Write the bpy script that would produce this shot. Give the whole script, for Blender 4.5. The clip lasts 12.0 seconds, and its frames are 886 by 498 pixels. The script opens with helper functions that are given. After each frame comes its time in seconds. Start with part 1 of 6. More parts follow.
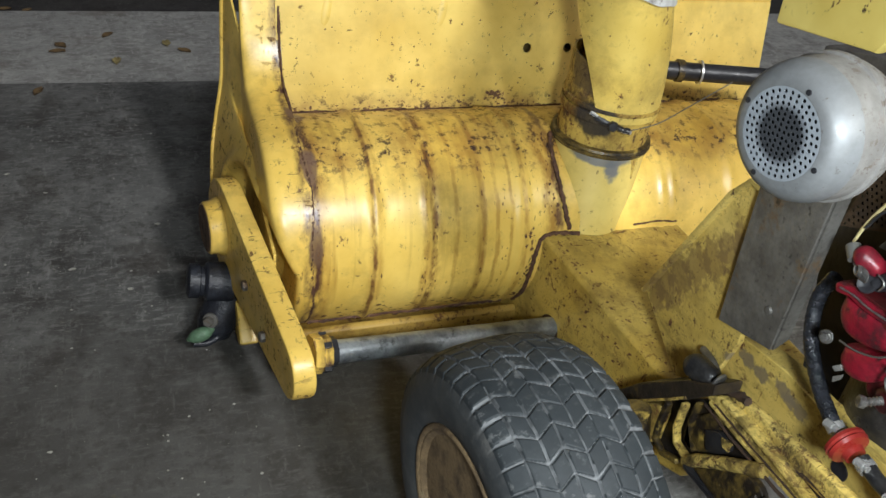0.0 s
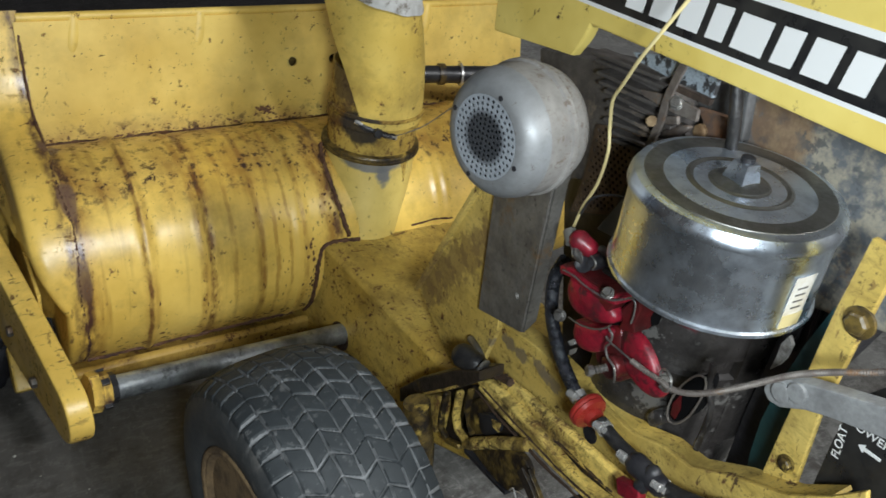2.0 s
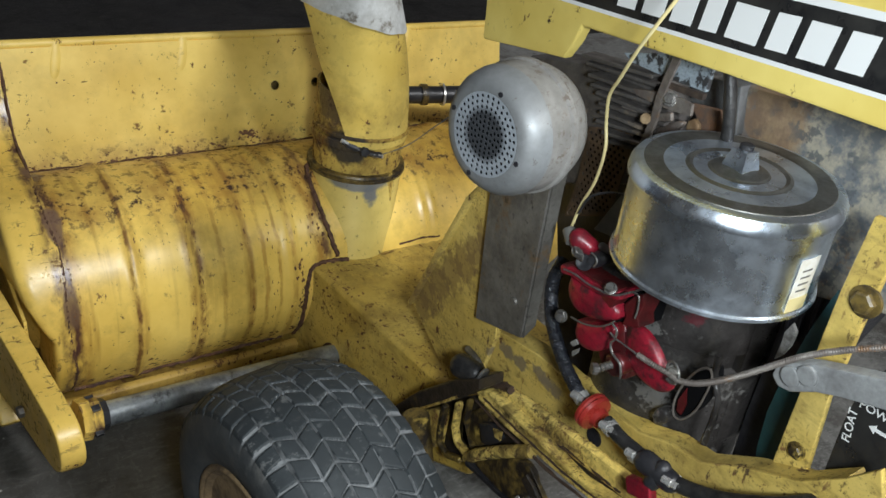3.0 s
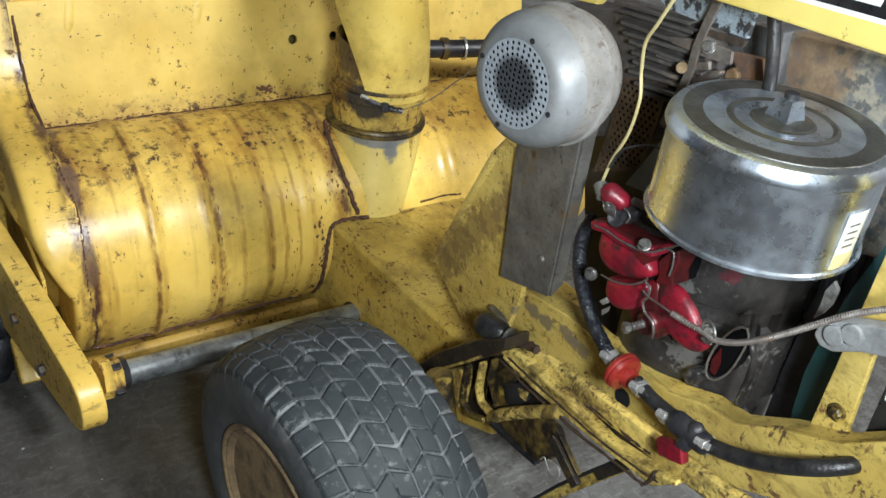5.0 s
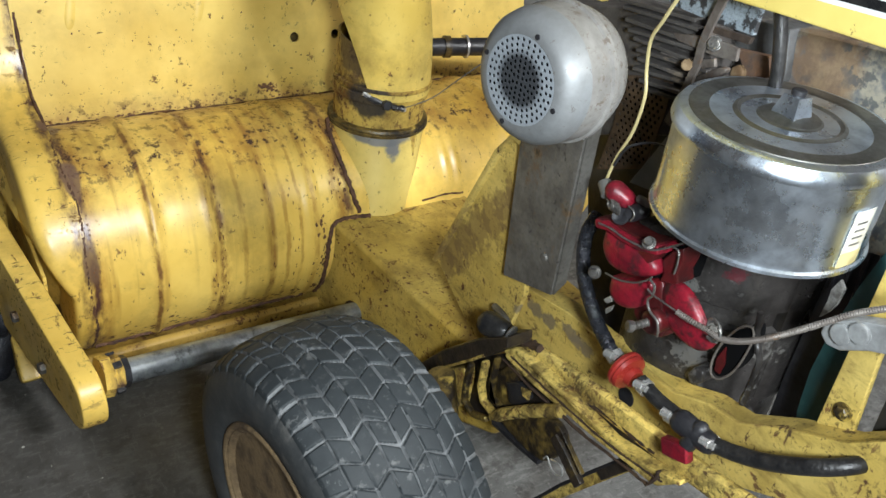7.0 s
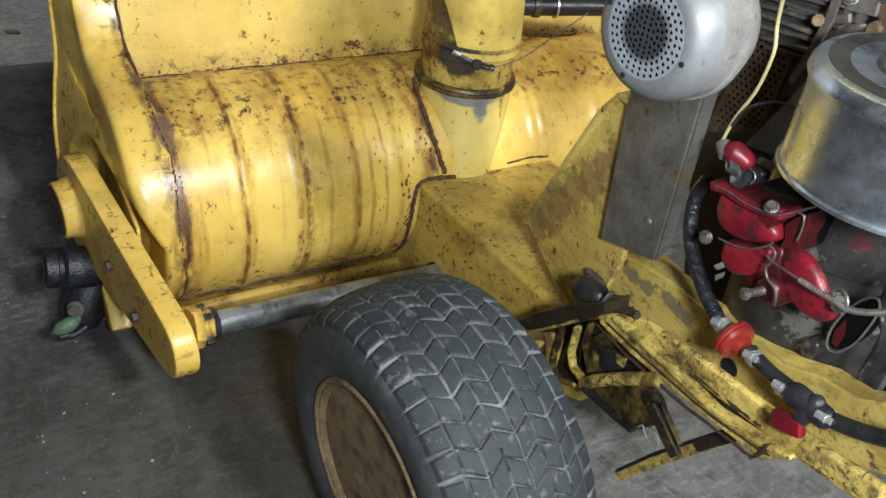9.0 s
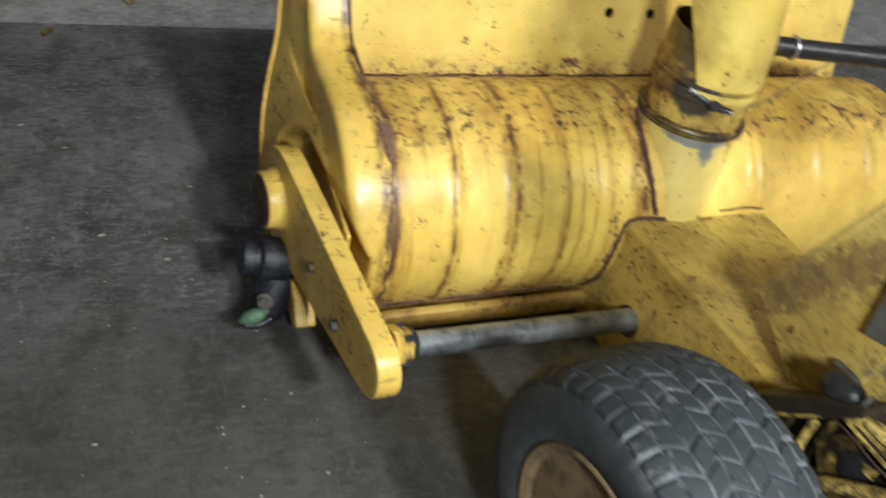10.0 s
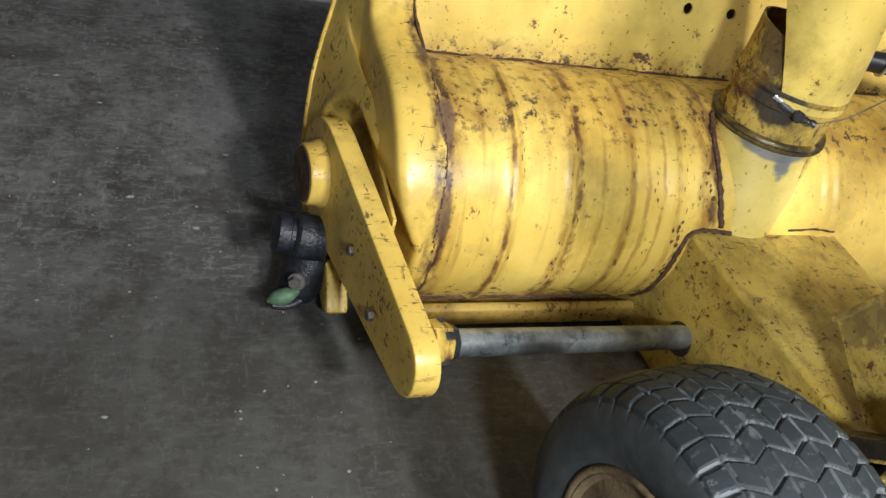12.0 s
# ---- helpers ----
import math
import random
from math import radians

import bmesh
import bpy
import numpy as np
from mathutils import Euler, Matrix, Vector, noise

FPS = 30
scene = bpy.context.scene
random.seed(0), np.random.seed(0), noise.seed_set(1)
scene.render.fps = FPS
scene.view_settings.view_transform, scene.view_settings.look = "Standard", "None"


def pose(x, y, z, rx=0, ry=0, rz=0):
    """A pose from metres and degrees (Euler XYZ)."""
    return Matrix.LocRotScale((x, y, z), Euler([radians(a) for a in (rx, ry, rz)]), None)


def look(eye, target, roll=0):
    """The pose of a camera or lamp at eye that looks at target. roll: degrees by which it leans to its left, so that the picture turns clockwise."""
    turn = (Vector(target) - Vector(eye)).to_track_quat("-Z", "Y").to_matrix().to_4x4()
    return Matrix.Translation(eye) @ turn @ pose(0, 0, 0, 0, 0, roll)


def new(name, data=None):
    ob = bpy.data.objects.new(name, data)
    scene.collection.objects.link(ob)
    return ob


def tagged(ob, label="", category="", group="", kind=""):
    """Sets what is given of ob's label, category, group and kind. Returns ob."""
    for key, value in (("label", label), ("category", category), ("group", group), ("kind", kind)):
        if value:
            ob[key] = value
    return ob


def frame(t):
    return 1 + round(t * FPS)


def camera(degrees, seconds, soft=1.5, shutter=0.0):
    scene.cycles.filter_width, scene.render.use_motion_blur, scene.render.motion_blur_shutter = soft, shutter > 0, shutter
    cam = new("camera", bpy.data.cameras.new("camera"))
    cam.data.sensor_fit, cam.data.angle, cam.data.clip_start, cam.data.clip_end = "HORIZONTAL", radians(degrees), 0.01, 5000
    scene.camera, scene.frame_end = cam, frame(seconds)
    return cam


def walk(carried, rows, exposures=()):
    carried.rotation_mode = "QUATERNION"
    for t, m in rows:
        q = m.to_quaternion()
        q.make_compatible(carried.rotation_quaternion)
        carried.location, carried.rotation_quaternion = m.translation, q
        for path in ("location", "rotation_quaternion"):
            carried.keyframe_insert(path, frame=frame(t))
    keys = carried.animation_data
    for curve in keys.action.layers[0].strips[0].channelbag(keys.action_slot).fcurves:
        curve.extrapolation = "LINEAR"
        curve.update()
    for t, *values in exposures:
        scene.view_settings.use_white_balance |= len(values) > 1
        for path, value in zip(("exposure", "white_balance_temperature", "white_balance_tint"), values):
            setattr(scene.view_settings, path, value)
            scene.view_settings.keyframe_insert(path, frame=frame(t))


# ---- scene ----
cam = camera(55.49, 12.0, shutter=0.4)
PATH = [
    (0, pose(0.0110, 0.0080, 1.0090, 54.578, -4.695, -16.302)),
    (0.5, pose(0.0250, 0.0030, 1.0080, 54.632, -4.687, -16.343)),
    (1, pose(0.0420, -0.0170, 1.0150, 55.277, -5.999, -22.198)),
    (1.5, pose(0.0680, -0.0450, 1.0300, 55.744, -6.900, -26.262)),
    (2, pose(0.0820, -0.0420, 1.0420, 55.970, -6.107, -29.183)),
    (2.4, pose(0.0540, -0.0460, 1.0120, 58.700, -5.630, -31.500)),
    (2.5, pose(0.0521, -0.0466, 1.0110, 58.902, -5.607, -31.611)),
    (3, pose(0.0514, -0.0444, 1.0087, 58.740, -5.550, -31.734)),
    (3.5, pose(0.0375, -0.0247, 0.9805, 57.032, -5.340, -31.237)),
    (5.5, pose(0.0566, -0.0225, 0.9905, 56.010, -4.991, -30.847)),
    (6, pose(0.0522, -0.0217, 0.9883, 56.058, -5.100, -30.873)),
    (6.5, pose(0.0486, -0.0197, 0.9848, 56.097, -5.065, -30.836)),
    (7, pose(0.0527, -0.0187, 0.9840, 56.017, -5.094, -30.782)),
    (7.5, pose(0.0399, -0.0169, 0.9795, 55.862, -4.911, -30.586)),
    (7.7, pose(0.0271, -0.0175, 0.9701, 55.189, -4.431, -29.470)),
    (9.3, pose(0.0060, 0.0178, 0.9588, 53.264, -4.495, -25.940)),
    (9.5, pose(-0.0131, 0.0274, 0.9584, 52.800, -4.694, -24.713)),
    (10, pose(-0.1137, 0.1733, 0.9651, 51.189, -7.523, -16.776)),
    (10.5, pose(-0.1593, 0.2509, 0.9112, 51.841, -9.770, -13.550)),
    (11, pose(-0.1554, 0.2494, 0.8995, 51.066, -10.484, -13.018)),
    (11.5, pose(-0.1404, 0.2404, 0.8983, 50.545, -10.763, -12.541)),
    (12, pose(-0.1294, 0.2414, 0.8997, 50.308, -10.857, -12.456)),
]
walk(cam, PATH, [(0.0, -0.02), (1.0, -0.15), (1.5, -0.25), (2.0, -0.52), (2.5, -0.60), (3.0, -0.50), (3.5, -0.14), (5.5, 0.0), (7.5, 0.0), (9.5, 0.12), (10.0, 0.22), (10.5, 0.15), (12.0, 0.26)])

# ---- light ----
FLOOR_Z = -0.03
world = bpy.data.worlds.new("night")
scene.world = world
world.use_nodes = True
world.node_tree.nodes["Background"].inputs[0].default_value = (0.55, 0.6, 0.7, 1)
world.node_tree.nodes["Background"].inputs[1].default_value = 0.12
for spot, power in (((1.22, -2.55, 3.16), 165), ((2.95, -2.35, 3.10), 32)):
    lamp_data = bpy.data.lights.new("ceiling_light", "AREA")
    lamp_data.shape, lamp_data.size, lamp_data.energy = "DISK", 0.42, power
    lamp_data.color = (0.96, 0.98, 1.0)
    lamp = new("ceiling_light_source", lamp_data)
    lamp.matrix_world = look(spot, (0.2, 1.6, 0.2))
# added fill lamp near the camera brightens the engine side; no real source
fill_data = bpy.data.lights.new("fill_light", "AREA")
fill_data.shape, fill_data.size, fill_data.energy = "DISK", 0.16, 6.2
fill_data.spread = radians(105)
fill_data.color = (0.86, 0.95, 1.0)
fill_lamp = new("fill_light_source", fill_data)
fill_lamp.matrix_world = look((0.11, -0.24, 1.05), (0.62, 0.58, 0.55))


# ---- materials ----
def material(name, base, rough=0.5, metal=0.0):
    m = bpy.data.materials.new(name)
    m.use_nodes = True
    b = m.node_tree.nodes["Principled BSDF"]
    b.inputs["Base Color"].default_value = (*base, 1)
    b.inputs["Roughness"].default_value = rough
    b.inputs["Metallic"].default_value = metal
    return m, m.node_tree, b


def node(tree, kind, **inputs):
    n = tree.nodes.new(kind)
    for key, value in inputs.items():
        n.inputs[key].default_value = value
    return n


def coords(tree, scale=(1, 1, 1), turn=(0, 0, 0)):
    tex = tree.nodes.new("ShaderNodeTexCoord")
    mapping = tree.nodes.new("ShaderNodeMapping")
    mapping.inputs["Scale"].default_value = scale
    mapping.inputs["Rotation"].default_value = turn
    tree.links.new(tex.outputs["Object"], mapping.inputs["Vector"])
    return mapping.outputs["Vector"]


def speckle(tree, vector, scale, lo, hi, detail=4.0, rough=0.6):
    """A mask that is 1 where a noise passes between lo and hi."""
    n = node(tree, "ShaderNodeTexNoise", Scale=scale, Detail=detail, Roughness=rough)
    tree.links.new(vector, n.inputs["Vector"])
    r = tree.nodes.new("ShaderNodeMapRange")
    r.inputs["From Min"].default_value, r.inputs["From Max"].default_value = lo, hi
    tree.links.new(n.outputs["Fac"], r.inputs["Value"])
    return r.outputs["Result"]


def mathn(tree, op, a, b):
    n = tree.nodes.new("ShaderNodeMath")
    n.operation = op
    n.use_clamp = True
    for k, v in enumerate((a, b)):
        if isinstance(v, (int, float)):
            n.inputs[k].default_value = v
        else:
            tree.links.new(v, n.inputs[k])
    return n.outputs[0]


def blend(tree, factor, a, b):
    n = tree.nodes.new("ShaderNodeMix")
    n.data_type = "RGBA"
    if isinstance(factor, (int, float)):
        n.inputs[0].default_value = factor
    else:
        tree.links.new(factor, n.inputs[0])
    for k, v in ((6, a), (7, b)):
        if isinstance(v, tuple):
            n.inputs[k].default_value = (*v, 1)
        else:
            tree.links.new(v, n.inputs[k])
    return n.outputs[2]


def relief(tree, b, height, strength, distance=0.001):
    n = node(tree, "ShaderNodeBump", Strength=strength, Distance=distance)
    tree.links.new(height, n.inputs["Height"])
    tree.links.new(n.outputs["Normal"], b.inputs["Normal"])


def band(tree, vector, axis, lo, hi, soft):
    """1 between lo and hi along one axis, fading over soft."""
    sep = tree.nodes.new("ShaderNodeSeparateXYZ")
    tree.links.new(vector, sep.inputs[0])
    up = tree.nodes.new("ShaderNodeMapRange")
    up.inputs["From Min"].default_value, up.inputs["From Max"].default_value = lo - soft, lo + soft
    down = tree.nodes.new("ShaderNodeMapRange")
    down.inputs["From Min"].default_value, down.inputs["From Max"].default_value = hi + soft, hi - soft
    tree.links.new(sep.outputs[axis], up.inputs["Value"])
    tree.links.new(sep.outputs[axis], down.inputs["Value"])
    return mathn(tree, "MULTIPLY", up.outputs[0], down.outputs[0])




def painted(name, base, chips=0.5, dirt=0.4, rough=0.34, streaks=0.0, top_rust=None, fade=None, lines=(), rub=0.0, grit=0.0):
    """Old machine enamel: faded patches, chipped specks with rust in them, oily grime, runs."""
    m, tree, b = material(name, base, rough)
    v = coords(tree)
    pale = tuple(min(1, c * 1.10 + 0.012) for c in base)
    deep = (base[0] * 0.84, base[1] * 0.77, base[2] * 0.60)
    col = blend(tree, speckle(tree, v, 5.0, 0.35, 0.65), pale, deep)
    col = blend(tree, mathn(tree, "MULTIPLY", speckle(tree, v, 38.0, 0.5, 0.75), 0.35), col, deep)
    if fade:
        col = blend(tree, mathn(tree, "MULTIPLY", speckle(tree, v, 9.0, 0.5, 0.62), 0.8), col, fade)
    where = speckle(tree, v, 7.0, 0.40, 0.66)
    fine = speckle(tree, coords(tree, (1.0, 0.75, 0.6)), 120.0, 0.632 - 0.030 * chips, 0.664 - 0.030 * chips, 8.0, 0.68)
    fine = mathn(tree, "MULTIPLY", fine, mathn(tree, "ADD", where, 0.12))
    big = mathn(tree, "MULTIPLY", speckle(tree, v, 40.0, 0.648 - 0.024 * chips, 0.668 - 0.024 * chips, 9.0, 0.72), mathn(tree, "ADD", speckle(tree, v, 5.0, 0.42, 0.6), 0.15))
    specks = mathn(tree, "MAXIMUM", fine, big)
    scratch = speckle(tree, coords(tree, (30, 160, 55), (0.3, 0.5, 0.8)), 1.0, 0.735 - 0.01 * chips, 0.765 - 0.01 * chips, 2.0)
    specks = mathn(tree, "MAXIMUM", specks, mathn(tree, "MULTIPLY", scratch, 0.8))
    if rub:
        for turn, size in (((0.2, 0.9, 0.4), (26, 110, 40)), ((1.1, 0.3, 1.2), (80, 30, 60))):
            more = speckle(tree, coords(tree, size, turn), 1.0, 0.625 - 0.03 * rub, 0.650 - 0.03 * rub, 7.0, 0.7)
            more = mathn(tree, "MULTIPLY", more, mathn(tree, "ADD", speckle(tree, v, 9.0, 0.44, 0.58), 0.1))
            specks = mathn(tree, "MAXIMUM", specks, mathn(tree, "MULTIPLY", more, 0.9))
    if grit:
        soot_ = speckle(tree, v, 210.0, 0.56, 0.62, 6.0, 0.7)
        soot_ = mathn(tree, "MULTIPLY", soot_, mathn(tree, "ADD", speckle(tree, v, 18.0, 0.46, 0.62, 5.0, 0.65), 0.12))
        col = blend(tree, mathn(tree, "MULTIPLY", soot_, grit), col, (0.055, 0.034, 0.014))
        smear = mathn(tree, "MULTIPLY", speckle(tree, coords(tree, (1.0, 0.5, 1.3), (0.5, 0, 0)), 34.0, 0.50, 0.64, 8.0, 0.72), grit * 0.55)
        col = blend(tree, smear, col, (0.11, 0.068, 0.016))
    if top_rust:
        zone = band(tree, v, 2, top_rust[0], top_rust[1], top_rust[2])
        crust = speckle(tree, v, 60.0, 0.53, 0.60, 7.0, 0.72)
        tint = mathn(tree, "MULTIPLY", zone, speckle(tree, v, 16.0, 0.36, 0.62, 6.0, 0.65))
        col = blend(tree, mathn(tree, "MULTIPLY", tint, 0.75), col, (0.30, 0.14, 0.025))
        specks = mathn(tree, "MAXIMUM", specks, mathn(tree, "MULTIPLY", zone, crust))
    if streaks:
        runs = speckle(tree, coords(tree, (46, 3.0, 3.0)), 1.0, 0.54, 0.72, 3.0, 0.6)
        area = speckle(tree, coords(tree, (5.0, 1.0, 2.0)), 1.0, 0.42, 0.60, 2.0)
        runs = mathn(tree, "MULTIPLY", mathn(tree, "MULTIPLY", runs, area), streaks)
        col = blend(tree, runs, col, (0.24, 0.10, 0.012))
    for axis, place, half, wander, strength, tone in lines:
        # a wandering stained line along a weld or a bead
        warp = node(tree, "ShaderNodeTexNoise", Scale=26.0, Detail=5.0, Roughness=0.65)
        tree.links.new(v, warp.inputs["Vector"])
        sep = tree.nodes.new("ShaderNodeSeparateXYZ")
        tree.links.new(v, sep.inputs[0])
        off = tree.nodes.new("ShaderNodeMath")
        off.operation = "MULTIPLY_ADD"
        tree.links.new(warp.outputs["Fac"], off.inputs[0])
        off.inputs[1].default_value = wander
        tree.links.new(sep.outputs[axis], off.inputs[2])
        gap_ = tree.nodes.new("ShaderNodeMath")
        gap_.operation = "SUBTRACT"
        tree.links.new(off.outputs[0], gap_.inputs[0])
        gap_.inputs[1].default_value = place + wander * 0.5
        far = tree.nodes.new("ShaderNodeMath")
        far.operation = "ABSOLUTE"
        tree.links.new(gap_.outputs[0], far.inputs[0])
        edge = tree.nodes.new("ShaderNodeMapRange")
        edge.inputs["From Min"].default_value, edge.inputs["From Max"].default_value = half * 1.25, half * 0.5
        tree.links.new(far.outputs[0], edge.inputs["Value"])
        broken = speckle(tree, coords(tree, (60, 26, 26)), 1.0, 0.34, 0.58, 5.0, 0.65)
        col = blend(tree, mathn(tree, "MULTIPLY", mathn(tree, "MULTIPLY", edge.outputs[0], broken), strength), col, tone)
    grime = mathn(tree, "MULTIPLY", speckle(tree, v, 11.0, 0.48, 0.68, 7.0, 0.68), dirt)
    col = blend(tree, grime, col, (0.12, 0.065, 0.012))
    col = blend(tree, specks, col, blend(tree, speckle(tree, v, 60.0, 0.4, 0.6), (0.17, 0.075, 0.025), (0.045, 0.020, 0.012)))
    tree.links.new(col, b.inputs["Base Color"])
    r = mathn(tree, "ADD", mathn(tree, "MULTIPLY", specks, 0.5), rough)
    r = mathn(tree, "ADD", r, mathn(tree, "MULTIPLY", speckle(tree, v, 16.0, 0.4, 0.7), 0.14))
    tree.links.new(r, b.inputs["Roughness"])
    n = node(tree, "ShaderNodeTexNoise", Scale=14.0, Detail=3.0)
    tree.links.new(v, n.inputs["Vector"])
    h = mathn(tree, "SUBTRACT", mathn(tree, "MULTIPLY", n.outputs["Fac"], 0.6), mathn(tree, "MULTIPLY", specks, 0.4))
    relief(tree, b, h, 0.35, 0.0015)
    return m


def worn(name, base, other, scale=20.0, rough=0.6, metal=0.0, lo=0.4, hi=0.65, bump=0.4, third=None):
    """Two tones mixed by noise at two scales, with relief."""
    m, tree, b = material(name, base, rough, metal)
    v = coords(tree)
    col = blend(tree, speckle(tree, v, scale, lo, hi, 6.0, 0.65), base, other)
    col = blend(tree, mathn(tree, "MULTIPLY", speckle(tree, v, scale * 6, 0.45, 0.7), 0.45), col, other)
    if third:
        col = blend(tree, speckle(tree, v, scale * 0.6, 0.58, 0.66, 6.0, 0.7), col, third)
    tree.links.new(col, b.inputs["Base Color"])
    tree.links.new(mathn(tree, "ADD", mathn(tree, "MULTIPLY", speckle(tree, v, scale * 2, 0.35, 0.7), 0.2), rough - 0.1), b.inputs["Roughness"])
    n = node(tree, "ShaderNodeTexNoise", Scale=scale * 5, Detail=5.0)
    tree.links.new(v, n.inputs["Vector"])
    relief(tree, b, n.outputs["Fac"], bump, 0.002)
    return m


def freckles(m, scale, lo, hi, tone):
    """Jagged specks of another tone over a material."""
    tree = m.node_tree
    b = tree.nodes["Principled BSDF"]
    v = coords(tree)
    mask = mathn(tree, "MULTIPLY", speckle(tree, v, scale, lo, hi, 7.0, 0.65), speckle(tree, v, scale * 0.22, 0.42, 0.58))
    old = b.inputs["Base Color"].links[0].from_socket
    tree.links.new(blend(tree, mathn(tree, "MULTIPLY", mask, 0.8), old, tone), b.inputs["Base Color"])


def ragged_patch(m, centre, radius, tone, stretch=(1, 1, 1), strength=1.0, ragged=0.5, scale=60.0):
    """A ragged patch of its own shape and tone about a centre."""
    tree = m.node_tree
    b = tree.nodes["Principled BSDF"]
    v = coords(tree)
    off = tree.nodes.new("ShaderNodeVectorMath")
    off.operation = "SUBTRACT"
    tree.links.new(v, off.inputs[0])
    off.inputs[1].default_value = centre
    wide = tree.nodes.new("ShaderNodeVectorMath")
    wide.operation = "MULTIPLY"
    tree.links.new(off.outputs[0], wide.inputs[0])
    wide.inputs[1].default_value = stretch
    size = tree.nodes.new("ShaderNodeVectorMath")
    size.operation = "LENGTH"
    tree.links.new(wide.outputs[0], size.inputs[0])
    n = node(tree, "ShaderNodeTexNoise", Scale=scale, Detail=7.0, Roughness=0.65)
    tree.links.new(v, n.inputs["Vector"])
    edge = tree.nodes.new("ShaderNodeMath")
    edge.operation = "MULTIPLY_ADD"
    tree.links.new(n.outputs["Fac"], edge.inputs[0])
    edge.inputs[1].default_value = -2.0 * radius * ragged
    tree.links.new(size.outputs["Value"], edge.inputs[2])
    r = tree.nodes.new("ShaderNodeMapRange")
    r.inputs["From Min"].default_value, r.inputs["From Max"].default_value = radius * (1.08 - ragged), radius * (0.80 - ragged)
    tree.links.new(edge.outputs[0], r.inputs["Value"])
    old = b.inputs["Base Color"].links[0].from_socket
    tree.links.new(blend(tree, mathn(tree, "MULTIPLY", r.outputs[0], strength), old, tone), b.inputs["Base Color"])


OCHRE = (0.30, 0.13, 0.018)
BROWN = (0.075, 0.030, 0.022)
YEL = (0.78, 0.545, 0.120)
YELLOW = painted("yellow_enamel", YEL, chips=0.55, dirt=0.38, rough=0.29, rub=0.9, lines=((0, 0.163, 0.013, 0.026, 1.0, BROWN),))
DRUM = painted("drum_enamel", YEL, chips=0.40, dirt=0.34, rough=0.29, streaks=0.8, top_rust=(0.338, 0.372, 0.014),
               lines=((0, 0.176, 0.020, 0.03, 0.55, OCHRE), (0, 0.169, 0.012, 0.028, 1.0, BROWN), (0, 0.268, 0.012, 0.012, 0.40, OCHRE), (0, 0.264, 0.0035, 0.010, 0.9, (0.16, 0.065, 0.02)), (0, 0.350, 0.006, 0.012, 0.6, OCHRE), (0, 0.368, 0.014, 0.014, 0.55, OCHRE),
                      (0, 0.366, 0.006, 0.012, 0.9, (0.17, 0.065, 0.018)), (0, 0.405, 0.004, 0.012, 0.5, OCHRE), (0, 0.452, 0.006, 0.012, 0.65, (0.24, 0.10, 0.02)), (0, 0.478, 0.004, 0.014, 0.55, OCHRE), (0, 0.503, 0.003, 0.014, 0.6, OCHRE), (0, 0.529, 0.005, 0.009, 0.6, OCHRE), (0, 0.580, 0.018, 0.03, 0.75, OCHRE), (0, 0.592, 0.008, 0.02, 0.8, BROWN)))
PLATE = painted("plate_enamel", (0.80, 0.585, 0.145), chips=0.42, dirt=0.18, rough=0.40, top_rust=(0.30, 0.356, 0.018))
CHUTE = painted("chute_enamel", (0.70, 0.54, 0.14), chips=1.2, dirt=0.45, rough=0.45)
CHUTE_BASE = painted("chute_base_enamel", (0.70, 0.54, 0.15), chips=0.7, dirt=0.3, rough=0.42)
COLLAR = painted("collar_enamel", (0.50, 0.35, 0.07), chips=3.2, dirt=1.2, rough=0.5, rub=1.6)
# grime and the shade under the drum, both put into this colour
LIP = painted("grimy_shaded_lip_enamel", (0.50, 0.33, 0.07), chips=1.4, dirt=1.0, rough=0.5, rub=1.2)
BOXED = painted("mount_enamel", (0.56, 0.40, 0.088), chips=0.9, dirt=0.55, rough=0.40, rub=1.0, grit=0.7)
RAIL = painted("frame_enamel", (0.64, 0.49, 0.14), chips=0.6, dirt=0.55, rough=0.46, rub=0.7, grit=0.9)
SPECKLED = painted("speckled_link_enamel", (0.74, 0.56, 0.15), chips=2.8, dirt=0.9, rough=0.5, grit=1.0, rub=1.2)
freckles(SPECKLED, 30.0, 0.50, 0.60, (0.075, 0.046, 0.016))
freckles(SPECKLED, 75.0, 0.52, 0.60, (0.035, 0.022, 0.010))
for u, w, z, size in (
    (0.6410, 0.6239, 0.3291, 0.016),
    (0.6410, 0.5947, 0.3302, 0.015),
    (0.6410, 0.5533, 0.3415, 0.016),
    (0.6410, 0.5243, 0.3408, 0.016),
    (0.6410, 0.5408, 0.3368, 0.013),
):
    ragged_patch(RAIL, (u, w, z), size, (0.19, 0.15, 0.095), (0.4, 1, 1.5), 0.85, 1.1, 90.0)
for u, w, z, size in (
    (0.617, 0.800, 0.297, 0.018),
    (0.617, 0.782, 0.325, 0.020),
    (0.617, 0.760, 0.358, 0.021),
    (0.617, 0.735, 0.392, 0.021),
    (0.617, 0.708, 0.424, 0.020),
    (0.617, 0.684, 0.452, 0.020),
    (0.617, 0.668, 0.474, 0.018),
):
    ragged_patch(RAIL, (u, w, z), size * 1.5, (0.17, 0.105, 0.045), (0.4, 1, 1), 0.6, 1.3, 80.0)
GREASY = worn("greasy_enamel", (0.17, 0.115, 0.030), (0.018, 0.013, 0.009), 34.0, 0.42, 0.0, 0.40, 0.58, 0.5, third=(0.46, 0.33, 0.075))
DARK_GREASE = worn("dark_grease", (0.036, 0.026, 0.018), (0.015, 0.012, 0.010), 40.0, 0.5, third=(0.09, 0.06, 0.02))
HOOD = painted("hood_enamel", (0.80, 0.66, 0.20), chips=0.25, dirt=0.10, rough=0.38)
